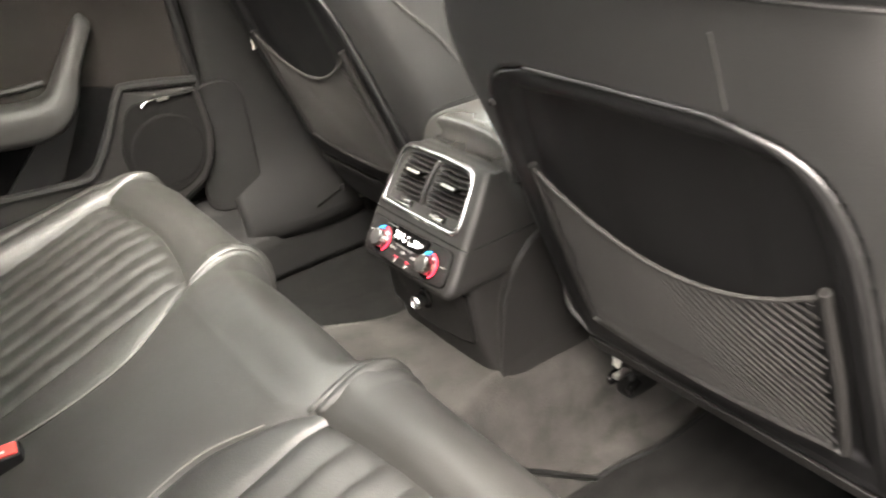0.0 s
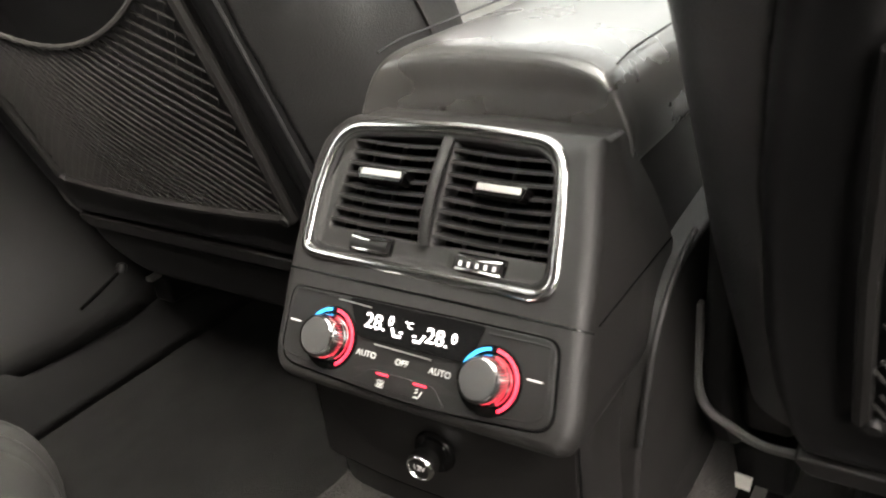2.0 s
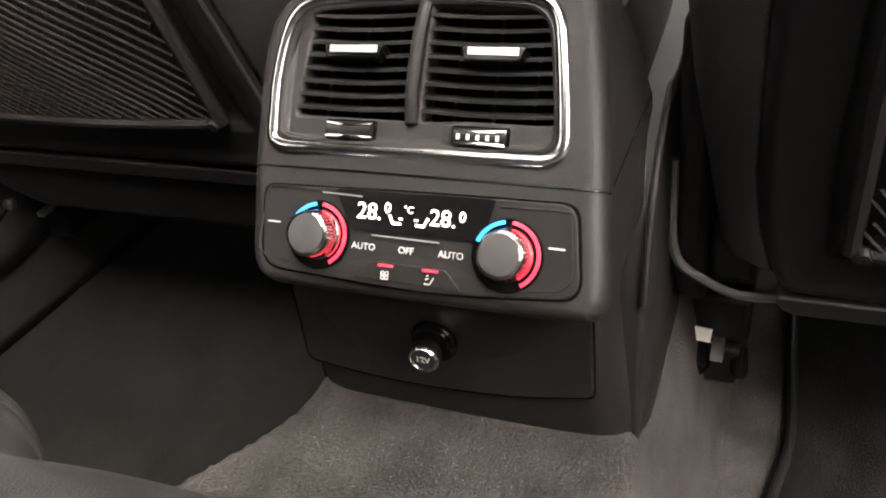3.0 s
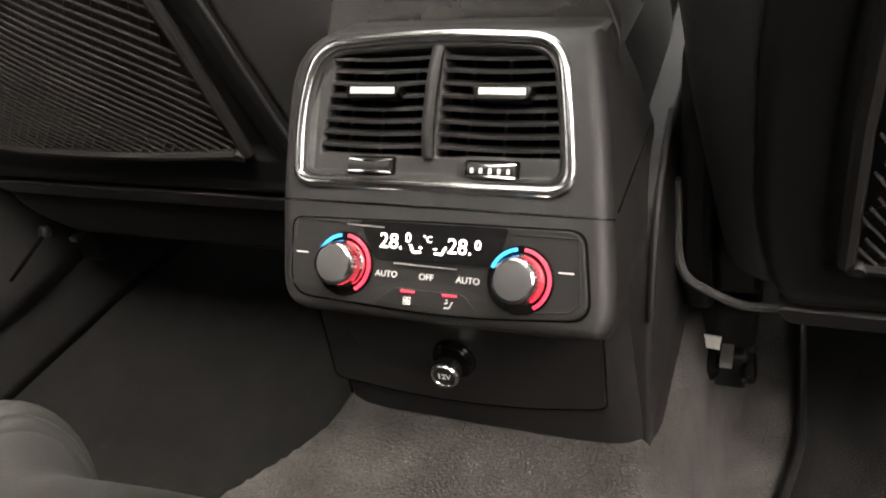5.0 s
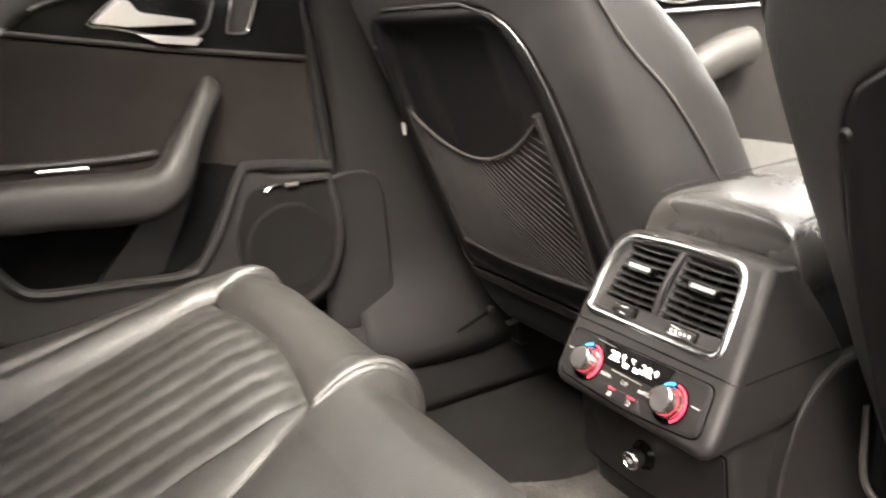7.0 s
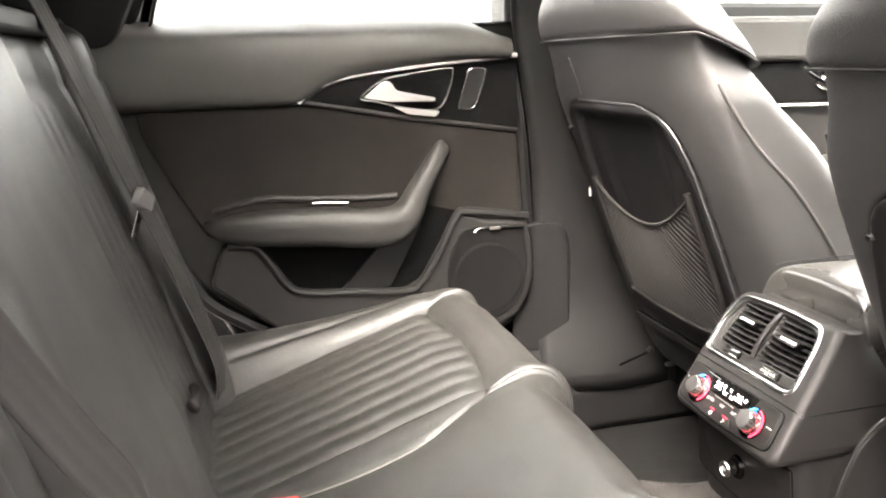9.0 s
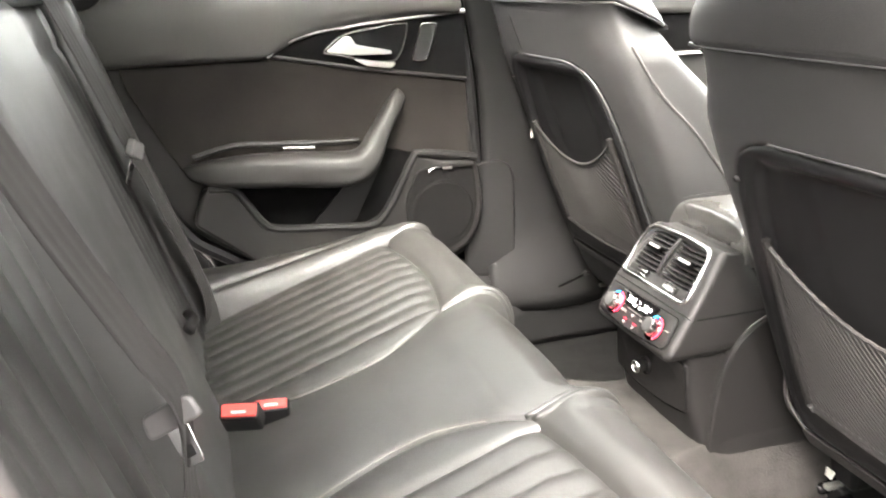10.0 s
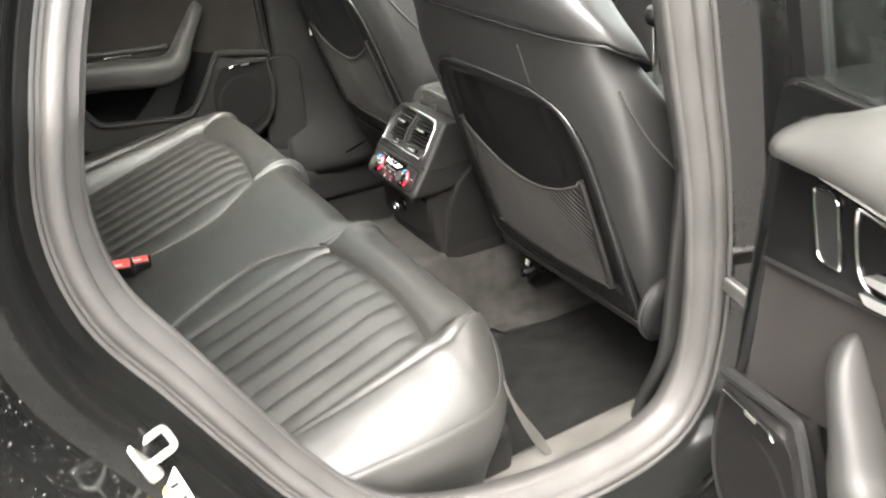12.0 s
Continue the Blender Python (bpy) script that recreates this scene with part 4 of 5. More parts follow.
def front_seat(m, label, outboard):
    f = thing("front_seat", label, "car seat", "front seats", at=m)

    def shell(u, v):
        z = lerp(0.258, 0.78, v)
        w = line(HALF, z)
        p = ring_at(z, w * (1 - 0.05 * smooth(0.66, 0.74, z)), line(DEPTH, z), u, lerp(5.0, 3.4, smooth(0.6, 0.72, z)))
        if p.x < seat_plane(z) + 0.05 and 0.2 < z < 0.665:
            p.x += 0.018 * smooth(0.0, 0.004, min(p.y - line(PANEL_NEAR, z), line(PANEL_FAR, z) - p.y, 0.65 - z))
        return p
    part("backrest", grid(shell, 240, 110, True), LEATHER_BACK, f, "black leather seat back", sharp=0)

    def head(u, v):
        z = line([(0, 0.745), (0.045, 0.747), (0.09, 0.75), (0.14, 0.759), (0.6, 0.85), (0.8, 0.95), (0.92, 1.04), (1, 1.07)], v)
        k = smooth(0.0, 0.14, v)
        w = line(HEAD, z) + lerp(-0.006, 0.0, k)
        p = ring_at(z, w, 0.145 - 0.02 * smooth(0.85, 1.05, z), u, lerp(3.6, 2.6, smooth(0.75, 0.9, z)))
        p.z -= 0.45 * max(0.0, p.x - seat_plane(z) - 0.03) * smooth(1.0, 0.78, z)
        p.x += 0.06 * smooth(0.78, 0.96, z)
        return p + NORMAL * lerp(-0.006, 0.001, k)
    part("head_section", grid(head, 120, 70, True), LEATHER_BACK, f, "leather shoulder and head section", sharp=0)
    def seam_pt(u):
        p = ring_at(0.748, line(HEAD, 0.748) + 0.001, 0.145, u, 3.6)
        p.z -= 0.45 * max(0.0, p.x - seat_plane(0.748) - 0.03)
        return p + NORMAL * 0.002
    part("shoulder_seam", tube([seam_pt(i / 80) for i in range(-4, 45)], 0.0018, 6), PLASTIC_DARK, f)
    part("centre_seam", tube([on_back(0.1 * outboard, z, 0.0) for z in [lerp(0.66, 0.72, i / 6) for i in range(7)]], 0.0014, 6), LEATHER, f)
    # piping between back and side, paler than the leather to paint caught light
    for s in (-1, 1):
        rows = [(0.685, 0.035), (0.65, 0.042), (0.60, 0.062), (0.54, 0.1), (0.44, 0.14), (0.38, 0.15)]
        part("side_piping", tube(catmull([(seat_plane(z) + d, s * (line(HALF, z) * (1 - abs(1 - 2 * d / line(DEPTH, z)) ** 5) ** 0.2 + 0.0005), z) for z, d in rows], 5), 0.0022, 6), RUBBER, f)
    # hard back panel

    def panel(u, v):
        z = lerp(0.246, 0.65, v)
        y = lerp(line(PANEL_NEAR, z), line(PANEL_FAR, z), 0.6 * u + 0.4 * smooth(0, 1, u))
        return on_back(y, z, panel_height(y, z) - 0.3 * max(0.0, abs(y) - 0.17) ** 1.5)
    part("back_panel", flip(grid(panel, 120, 130)), BACK_PANEL, f, "black plastic back panel with a recessed middle", sharp=0)
    part("panel_joint", tube([on_back(line(PANEL_NEAR, z) - 0.001, z, 0.0004) for z in [lerp(0.25, 0.648, i / 40) for i in range(41)]] + [on_back(lerp(-0.083, 0.12, i / 16), 0.6515, 0.0004) for i in range(17)], 0.0016, 6), LEATHER_BACK, f, "turned leather edge round the panel")
    part("lower_bar", slab(rounded([(-0.2, 0.226), (0.19, 0.226), (0.2, 0.243), (-0.205, 0.243)], 0.008), lambda a, b, h: on_back(a, b, h), -0.03, 0.002), PLASTIC, f, "grained plastic lower bar", bevel=0.006)
    part("panel_clip", lathe([(0, 0.004), (0.003, 0.004), (0.0042, 0.002), (0.0045, 0)], NORMAL, on_back(0.19, 0.6, 0.002), 10), PILLAR, f)
    # net pocket
    NW = 0.158

    def net_at(a, t):
        """a from -1 to 1 across, t from 0 at the bottom to 1 at the band."""
        topz = 0.515 - 0.055 * (1 - a * a) + 0.008 * a
        z = lerp(0.302, topz, t)
        return on_back(-outboard * a * NW, z, 0.004 + 0.010 * (1 - a * a) * math.sin(math.pi * (0.25 + 0.6 * t)))
    cords = []
    count = 28
    for k in range(-count, 2 * count):
        for lean in (1, -1):
            pts = []
            for i in range(25):
                t = i / 24
                a = -1 + 2 * (k + 0.5) / count + lean * t * 1.2
                if -1 <= a <= 1:
                    pts.append(net_at(a, t) + NORMAL * (0.0006 * lean))
            if len(pts) > 1:
                cords.append(tube(pts, 0.0011 if lean * outboard < 0 else 0.0003, 4))
    part("net", joined(*cords), NET, f, "woven cord net pocket", smooth=False)
    part("net_band", tube([net_at(-1 + i / 20, 1) + NORMAL * 0.001 * (i % 2) for i in range(41)], 0.0025, 6), NET, f, "pale elastic net band")
    for s in (-1, 1):
        part("net_post", tube([net_at(s * 1.02, 0.0), net_at(s * 1.04, 0.5), net_at(s * 1.03, 1.02)], 0.0055, 8), PLASTIC, f)
        part("net_clip", lathe([(0, 0.006), (0.005, 0.006), (0.006, 0.003), (0.006, 0)], NORMAL, net_at(s * 0.98, 0.0), 10), PILLAR, f)
    part("net_foot", tube([net_at(-1.02 + i * 0.051, 0.0) for i in range(41)], 0.005, 8), PLASTIC, f)
    # cushion and underparts
    part("cushion", grid(lambda u, v: (lerp(0.2, 0.62, v) , (0.25 - 0.02 * v) * math.copysign(abs(math.cos(2 * math.pi * u)) ** 0.6, math.cos(2 * math.pi * u)),
                                       0.31 + 0.02 * v + 0.06 * math.copysign(abs(math.sin(2 * math.pi * u)) ** 0.6, math.sin(2 * math.pi * u))), 40, 16, True), LEATHER, f, "black leather seat cushion", sharp=0)
    for s in (-1, 1):
        sc = part("side_cover", slab(rounded([(0.17, 0.26), (0.2, 0.19), (0.26, 0.165), (0.6, 0.17), (0.62, 0.25), (0.3, 0.29)], 0.02), lambda a, b, h: (a, s * h, b), 0.21, 0.246), PLASTIC_DARK, f, "black plastic side cover", bevel=0.006)
        lipp = catmull([(0.15, s * 0.269, 0.325), (0.15, s * 0.2685, 0.295), (0.15, s * 0.268, 0.265), (0.152, s * 0.262, 0.241), (0.156, s * 0.246, 0.226), (0.16, s * 0.222, 0.213), (0.16, s * 0.192, 0.214)], 5)
        # paler plastic than the cover puts the lip's reflected light into colour
        part("cover_lip", tube(lipp, 0.0036, 8), TONGUE, sc, "grey lip lightened as its own highlight")
        part("cover_wall", slab(rounded([(0.16, 0.42), (0.155, 0.235), (0.2, 0.17), (0.5, 0.17), (0.5, 0.36)], 0.02), lambda a, b, h: (a, s * h, b), 0.246, 0.268), PLASTIC_DARK, sc, bevel=0.006)
        rail = part("seat_rail", box((0.55, 0.035, 0.04), (0.5, s * 0.235, 0.085)), PLASTIC_DARK, f, "black steel seat rail", bevel=0.004)
        part("rail_slot", box((0.5, 0.01, 0.006), (0.46, s * 0.235, 0.106)), STEEL, rail)
        part("leg", box((0.07, 0.03, 0.12), (0.30, s * 0.235, 0.13)), PLASTIC_DARK, f, bevel=0.006)
        if s < 0 or outboard < 0:
            continue
        part("rail_end", tube([(0.094, s * 0.207, 0.130), (0.12, s * 0.207, 0.138), (0.155, s * 0.207, 0.150)], [0.002, 0.0024, 0.002], 8), TAB, f, "bare steel release bar")
        part("rail_knob", lathe([(0, 0.012), (0.005, 0.011), (0.007, 0.006), (0.006, 0.0)], (0.3, 0, 1), (0.158, s * 0.207, 0.148), 14), PLASTIC_DARK, f)
    if outboard < 0:
        br = part("rail_bracket", box((0.1, 0.055, 0.05), (0.285, 0.238, 0.128)), PLASTIC_DARK, f, "black steel bracket with two plugs", bevel=0.008)
        part("plug", lathe([(0.0, 0.03), (0.008, 0.029), (0.010, 0.024), (0.010, 0.006), (0.0125, 0.005), (0.0125, 0.0)], (-1, 0.15, -0.2), (0.238, 0.247, 0.098), 20), GLOSS, br, "glossy black plug")
        part("plug", lathe([(0.0, 0.026), (0.006, 0.025), (0.0075, 0.02), (0.0075, 0.0)], (-1, -0.1, -0.3), (0.238, 0.218, 0.095), 18), GLOSS, br)
        part("rail_tag", box((0.003, 0.020, 0.012), (0.226, 0.251, 0.118), Euler((0.08, 0.25, 0.0)).to_matrix()), STICKER, br, "white paper tag", smooth=False)
    if outboard < 0:
        part("recliner_cover", lathe([(0.0, 0.022), (0.035, 0.02), (0.052, 0.012), (0.058, 0.0)], (0, outboard, 0), (0.128, outboard * 0.25, 0.295), 32), PLASTIC_DARK, f, "round hinge cover", sharp=0)
    if outboard > 0:
        part("lower_shroud", slab(rounded([(-0.19, 0.228), (0.207, 0.228), (0.203, 0.185), (0.16, 0.15), (-0.19, 0.15)], 0.025), lambda a, b, h: on_back(a, b, h), -0.06, -0.004), PLASTIC_DARK, f, "black rounded lower shroud", bevel=0.012)
        part("side_tag", box((0.010, 0.004, 0.018), (0.045, 0.240, 0.472), Euler((0, 0, 0.9)).to_matrix()), STICKER, f, "small white tag", smooth=False)
    if outboard < 0:
        part("recliner_rim", tube([(0.128 + 0.055 * math.cos(a), outboard * 0.254, 0.295 + 0.055 * math.sin(a)) for a in [i * math.pi / 16 for i in range(32)]], 0.004, 6, True), PILLAR, f)
    return f


front_seat(pose(0, -0.385, 0), "black leather front seat with net pocket behind", -1)
front_seat(pose(0.035, 0.385, 0.04), "black leather front seat with net pocket, set further forward", 1)


# ---- centre console ----
console = thing("centre_console", "dark grained plastic rear console with vents and climate controls", "car console")
FO = Vector((0.0, 0.0, 0.40))
FV, FN, FU = Vector((0.579, 0, 0.815)), Vector((-0.815, 0, 0.579)), Vector((0, -1, 0))


def face(a, b, h):
    """On the sloping face: a to the near side, b up it, h out of it. The face is slightly crowned."""
    return FO + FU * (a + 0.0035) + FV * b + FN * (h - 0.35 * a * a)


FACE = Matrix(((FU.x, FV.x, FN.x, FO.x), (FU.y, FV.y, FN.y, FO.y), (FU.z, FV.z, FN.z, FO.z), (0, 0, 0, 1)))

# front housing: a crowned face with two deep vent openings, rounded over into sides that run forward
LEFT = [(-0.079, -0.078), (-0.0765, -0.0865), (-0.073, -0.0925), (-0.067, -0.0965), (-0.058, -0.0985), (-0.013, -0.103), (0.03, -0.1045), (0.055, -0.104), (0.068, -0.101), (0.078, -0.0945), (0.084, -0.0865), (0.0895, -0.073)]
RIGHT = [(-0.079, 0.095), (-0.0765, 0.1015), (-0.073, 0.1045), (-0.067, 0.1065), (-0.058, 0.1065), (-0.013, 0.1015), (0.03, 0.0965), (0.067, 0.0905), (0.08, 0.0885), (0.087, 0.0875), (0.0895, 0.085)]
VENT_FRAME = [(-0.0805, -0.0025), (0.079, -0.0015), (0.0735, 0.045), (0.0675, 0.0805), (0.0, 0.0835), (-0.082, 0.0785), (-0.0905, 0.04), (-0.0885, 0.001)]
VENT_HOLES = ([(-0.0762, 0.0162), (-0.0073, 0.0158), (-0.0075, 0.0765), (-0.0701, 0.0745)], [(-0.0004, 0.0158), (0.0715, 0.0175), (0.0645, 0.0735), (0.0005, 0.0765)])


def depth_in(poly, a, b):
    """How far a point lies inside a convex outline."""
    n = len(poly)
    return min(((q[0] - p[0]) * (b - p[1]) - (q[1] - p[1]) * (a - p[0])) / math.hypot(q[0] - p[0], q[1] - p[1]) for p, q in ((poly[i], poly[(i + 1) % n]) for i in range(n)))


def housing_face(u, v):
    u, v = 0.35 * u + 0.65 * smooth(0, 1, u), 0.5 * v + 0.5 * smooth(0, 1, v)
    b = lerp(-0.079, 0.0895, v)
    a0, a1 = line(LEFT, b), line(RIGHT, b)
    a = lerp(a0, a1, u)
    s, r = min(a - a0, a1 - a, 0.0895 - b, (b + 0.079) * 1.4), 0.0105
    h = 0.0 if s > r else math.sqrt(max(0.0, r * r - (r - s) ** 2)) - r
    h -= 0.0025 * smooth(0.0, 0.004, depth_in(FRAME_SHAPE, a, b)) + 0.017 * smooth(0.0, 0.0012, max(depth_in(q, a, b) for q in VENT_HOLES))
    return face(a, b, h)


FRAME_SHAPE = [(-0.084, 0.001), (0.076, 0.002), (0.07, 0.06), (0.064, 0.078), (0.0, 0.0805), (-0.066, 0.077), (-0.084, 0.06)]
NU, NV = 190, 150
verts, faces = grid(housing_face, NU, NV)
loop = [i for i in range(NU + 1)] + [j * (NU + 1) + NU for j in range(1, NV + 1)] + [NV * (NU + 1) + i for i in range(NU - 1, -1, -1)] + [j * (NU + 1) for j in range(NV - 1, 0, -1)]
last = loop
for step, pinch in ((0.5, 0.0), (1.0, 0.0), (1.05, 0.004), (1.05, 0.03)):
    ring = []
    for i in loop:
        p = verts[i]
        back = line([(0.33, 0.045), (0.345, 0.10), (0.38, 0.125), (0.42, 0.107), (0.462, 0.0815), (0.48, 0.0805)], p.z)
        q = Vector((lerp(p.x, max(back, p.x + 0.004), step), p.y, p.z - 0.0012 * step * smooth(0.45, 0.47, p.z)))
        q.y -= math.copysign(min(pinch, abs(q.y)), q.y)
        q.z -= pinch * smooth(0.40, 0.45, p.z)
        ring.append(len(verts))
        verts.append(q)
    n = len(loop)
    faces += [(last[k], last[(k + 1) % n], ring[(k + 1) % n], ring[k]) for k in range(n)]
    last = ring
bm = bmesh.new()
made = [bm.verts.new(v) for v in verts]
for f in faces:
    bm.faces.new([made[i] for i in f])
part("housing", bm, PLASTIC, console, "grained dark grey plastic housing", sharp=0)

# narrower body below and in front of it: sections from the foot up
SECT = [(0.150, 0.026, 0.34, 0.121), (0.19, 0.022, 0.33, 0.117), (0.24, 0.010, 0.32, 0.108), (0.285, 0.002, 0.31, 0.102), (0.345, 0.002, 0.31, 0.100), (0.40, 0.05, 0.31, 0.094), (0.44, 0.075, 0.31, 0.088), (0.455, 0.085, 0.31, 0.08)]


def hull(u, v):
    k = v * (len(SECT) - 1)
    i = min(int(k), len(SECT) - 2)
    z, x0, x1, w = (lerp(SECT[i][j], SECT[i + 1][j], k - i) for j in range(4))
    an = 2 * math.pi * u
    c, s = math.cos(an), math.sin(an)
    c, s = math.copysign(abs(c) ** 0.17, c), math.copysign(abs(s) ** 0.17, s)
    crown = -0.30 * (w * s) ** 2 * (1 if c < 0 else 0)
    return ((x0 + x1) / 2 + (x1 - x0) / 2 * c - crown - 0.004, w * s, z)


part("hull", flip(grid(hull, 160, (len(SECT) - 1) * 4, True)), PLASTIC, console, "dark plastic lower body", sharp=0)
for s in (-1, 1):
    side = rounded([(0.028, 0.15), (0.034, 0.24), (0.045, 0.30), (0.066, 0.345), (0.1, 0.372), (0.5, 0.40), (0.5, 0.1), (0.03, 0.1)], [0.004, 0.03, 0.03, 0.03, 0.03, 0.01, 0.01, 0.004])
    part("side_cheek", slab(side, lambda a, b, h: (a, s * h, b), 0.09, 0.1155), PLASTIC, console, "raised side cheek", bevel=0.009)
    # thin tube added along the cheek's edge to draw its highlight
    edge = catmull([(0.04, s * 0.1155, 0.285), (0.048, s * 0.1155, 0.31), (0.066, s * 0.1158, 0.348), (0.1, s * 0.1155, 0.374), (0.14, s * 0.114, 0.382)], 5)
    part("cheek_edge", tube(edge, 0.0022, 8), PILLAR, console, "thin raised edge following the highlight")


def on_housing(a, b):
    """The face's own height at the rounded rim."""
    s, r = min(a - line(LEFT, b), line(RIGHT, b) - a), 0.0105
    return 0.0 if s > r else math.sqrt(max(0.0, r * r - (r - s) ** 2)) - r


part("seam", tube([face(a, -0.0136, on_housing(a, -0.0136)) for a in [lerp(-0.1, 0.1012, i / 60) for i in range(61)]], 0.0008, 6), DEEP_BLACK, console, "fine dark joint across the housing")
part("seam", tube([(lerp(0.008, 0.122, i / 6), -0.1049, 0.3832) for i in range(7)], 0.0006, 5), DEEP_BLACK, console)

# vents
vent_out = rounded(VENT_FRAME, [0.012, 0.014, 0.02, 0.02, 0.08, 0.034, 0.03, 0.01], 8)
frame_ob = part("vent_frame", tube([face(a, b, 0.0008) for a, b in vent_out], 0.0036, 12, True, 0.75, FN), CHROME, console, "bright satin chrome vent surround")
part("frame_lip", tube([face(-0.004 + (a + 0.004) * 0.95, 0.0395 + (b - 0.0395) * 0.90, -0.0015) for a, b in vent_out], 0.0022, 8, True), PLASTIC_DARK, frame_ob)
for hole in VENT_HOLES:
    part("vent_cavity", slab([(a, b) for a, b in hole], face, -0.0185, -0.0162), DEEP_BLACK, console, "dark vent cavity", smooth=False)
part("divider", tube(catmull([face(-0.0046, 0.0145, -0.001), face(-0.0042, 0.03, 0.0035), face(-0.0036, 0.055, 0.004), face(-0.0028, 0.0765, 0.0005)], 6), 0.0036, 10, False, 0.8, FN), PILLAR, console, "grey centre bar")
for s, hole in zip((-1, 1), VENT_HOLES):
    for k in range(8):
        b = 0.0205 + k * 0.0072
        t = (b - 0.016) / 0.06
        w0, w1 = lerp(hole[0][0], hole[3][0], t) + 0.0006, lerp(hole[1][0], hole[2][0], t) - 0.0006
        blade = [(-0.0008, 0.0), (0.0008, 0.0004), (0.0046, -0.0105), (0.0036, -0.011)]
        verts = [face(w, b + db - 0.0012 * math.sin(math.pi * i / 6), dh - 0.0012) for i, w in enumerate([lerp(w0, w1, i / 6) for i in range(7)]) for db, dh in blade]
        faces = [(i * 4 + j, i * 4 + (j + 1) % 4, (i + 1) * 4 + (j + 1) % 4, (i + 1) * 4 + j) for i in range(6) for j in range(4)]
        part("vent_slat", (verts, faces + [(3, 2, 1, 0), (24, 25, 26, 27)]), VENT, console, smooth=False)
    for a in (lerp(hole[0][0], hole[1][0], 0.2), lerp(hole[0][0], hole[1][0], 0.5), lerp(hole[0][0], hole[1][0], 0.8)):
        part("vane", slab([(a - 0.0006, 0.018), (a + 0.0006, 0.018), (a + 0.0006, 0.074), (a - 0.0006, 0.074)], face, -0.016, -0.0125), VENT, console, smooth=False)
    c0, c1 = (-0.0565, -0.0215) if s < 0 else (0.0225, 0.0555)
    tab = part("vent_tab", slab(rounded([(c0 + 0.001, 0.0455), (c1 - 0.003, 0.0455), (c1, 0.0535), (c0 - 0.001, 0.0535)], 0.0022), face, -0.004, 0.0075), TAB, console, "dark chrome vent slider", bevel=0.0014)
    part("tab_groove", slab([(c0 + 0.003, 0.0487), (c1 - 0.0035, 0.0487), (c1 - 0.0035, 0.0525), (c0 + 0.003, 0.0525)], face, 0.0072, 0.0077), STEEL, tab, smooth=False)
    wx = 0.0338 if s > 0 else -0.0403
    part("wheel_well", slab(rounded([(wx - 0.0155, 0.003), (wx + 0.0155, 0.003), (wx + 0.0155, 0.0142), (wx - 0.0155, 0.0142)], 0.0015), face, -0.004, -0.0018), DEEP_BLACK, console, "dark slot of the thumb wheel", smooth=False)
    wheel = part("thumb_wheel", tube([face(wx - 0.0135, 0.0085, -0.0022), face(wx + 0.0135, 0.0085, -0.0022)], 0.0047, 16), PLASTIC_DARK, console, "ribbed thumb wheel")
    for off in (-0.0036, 0.0036):
        part("wheel_edge", tube(catmull([face(wx - 0.0138, 0.0085 + off, 0.0004), face(wx, 0.0085 + off * 0.8 - 0.0006, 0.0018), face(wx + 0.0138, 0.0085 + off, 0.0004)], 4), 0.0009, 6), CHROME, wheel)
    if s > 0:
        for i in range(5):
            part("wheel_mark", slab([(wx - 0.0112 + i * 0.0052, 0.0066), (wx - 0.0095 + i * 0.0052, 0.0066), (wx - 0.0095 + i * 0.0052, 0.0094), (wx - 0.0112 + i * 0.0052, 0.0094)], face, 0.0022, 0.0028), PRINT, wheel, smooth=False)
        part("wheel_symbol", slab([(wx - 0.0205, 0.0045), (wx - 0.0165, 0.0045), (wx - 0.0165, 0.0125), (wx - 0.0205, 0.0125)], face, -0.003, -0.0016), PILLAR, wheel, smooth=False)

# climate panel
climate = rounded([(-0.0905, -0.0235), (0.0155, -0.0212), (0.089, -0.0203), (0.0955, -0.068), (0.02, -0.0745), (-0.087, -0.0705)], [0.008, 0.05, 0.009, 0.012, 0.1, 0.014], 6)
part("panel_gap", slab(climate, face, -0.001, 0.0010), DEEP_BLACK, console, "dark joint round the climate panel")
cp = part("climate_panel", slab([(0.0025 + (a - 0.0025) * 0.983, -0.0475 + (b + 0.0475) * 0.962) for a, b in climate], face, 0.0, 0.0022), PANEL, console, "satin black climate panel", bevel=0.0008)
for s in (-1, 1):
    edge = [(s * 0.047 + 0.003, -0.0255), (s * 0.082, -0.0252), (s * 0.0855, -0.029), (s * 0.0885, -0.056), (s * 0.085, -0.0625), (s * 0.079, -0.0645), (s * 0.047, -0.0675)]
    part("panel_edge", tube([face(p.x, p.y, 0.0024) for p in catmull([(a, b, 0) for a, b in edge], 4)], 0.0005, 5), PILLAR, cp, "raised outline of the key field")
part("display", slab(rounded([(-0.043, -0.0236), (0.0475, -0.0222), (0.042, -0.0440), (-0.031, -0.0450)], 0.003), face, 0.002, 0.0028), GLOSS, cp, "glossy black display window")
part("display_edge", slab([(-0.0505, -0.0260), (-0.0265, -0.0265), (-0.0265, -0.0271), (-0.0505, -0.0266)], face, 0.0024, 0.0032), STEEL, cp, smooth=False)
for text, a, b, size in (("28.", -0.0212, -0.0345, 0.0122), ("0", -0.0107, -0.0318, 0.0078), ("28.", 0.0205, -0.0348, 0.0122), ("0", 0.0310, -0.0330, 0.0078), ("°C", 0.0012, -0.0318, 0.0052)):
    lettering(text, size, FACE @ Matrix.Translation((a + 0.0035, b, 0.0031 - 0.35 * a * a)), WHITE_GLOW, cp, 0.0001, "display_digit")
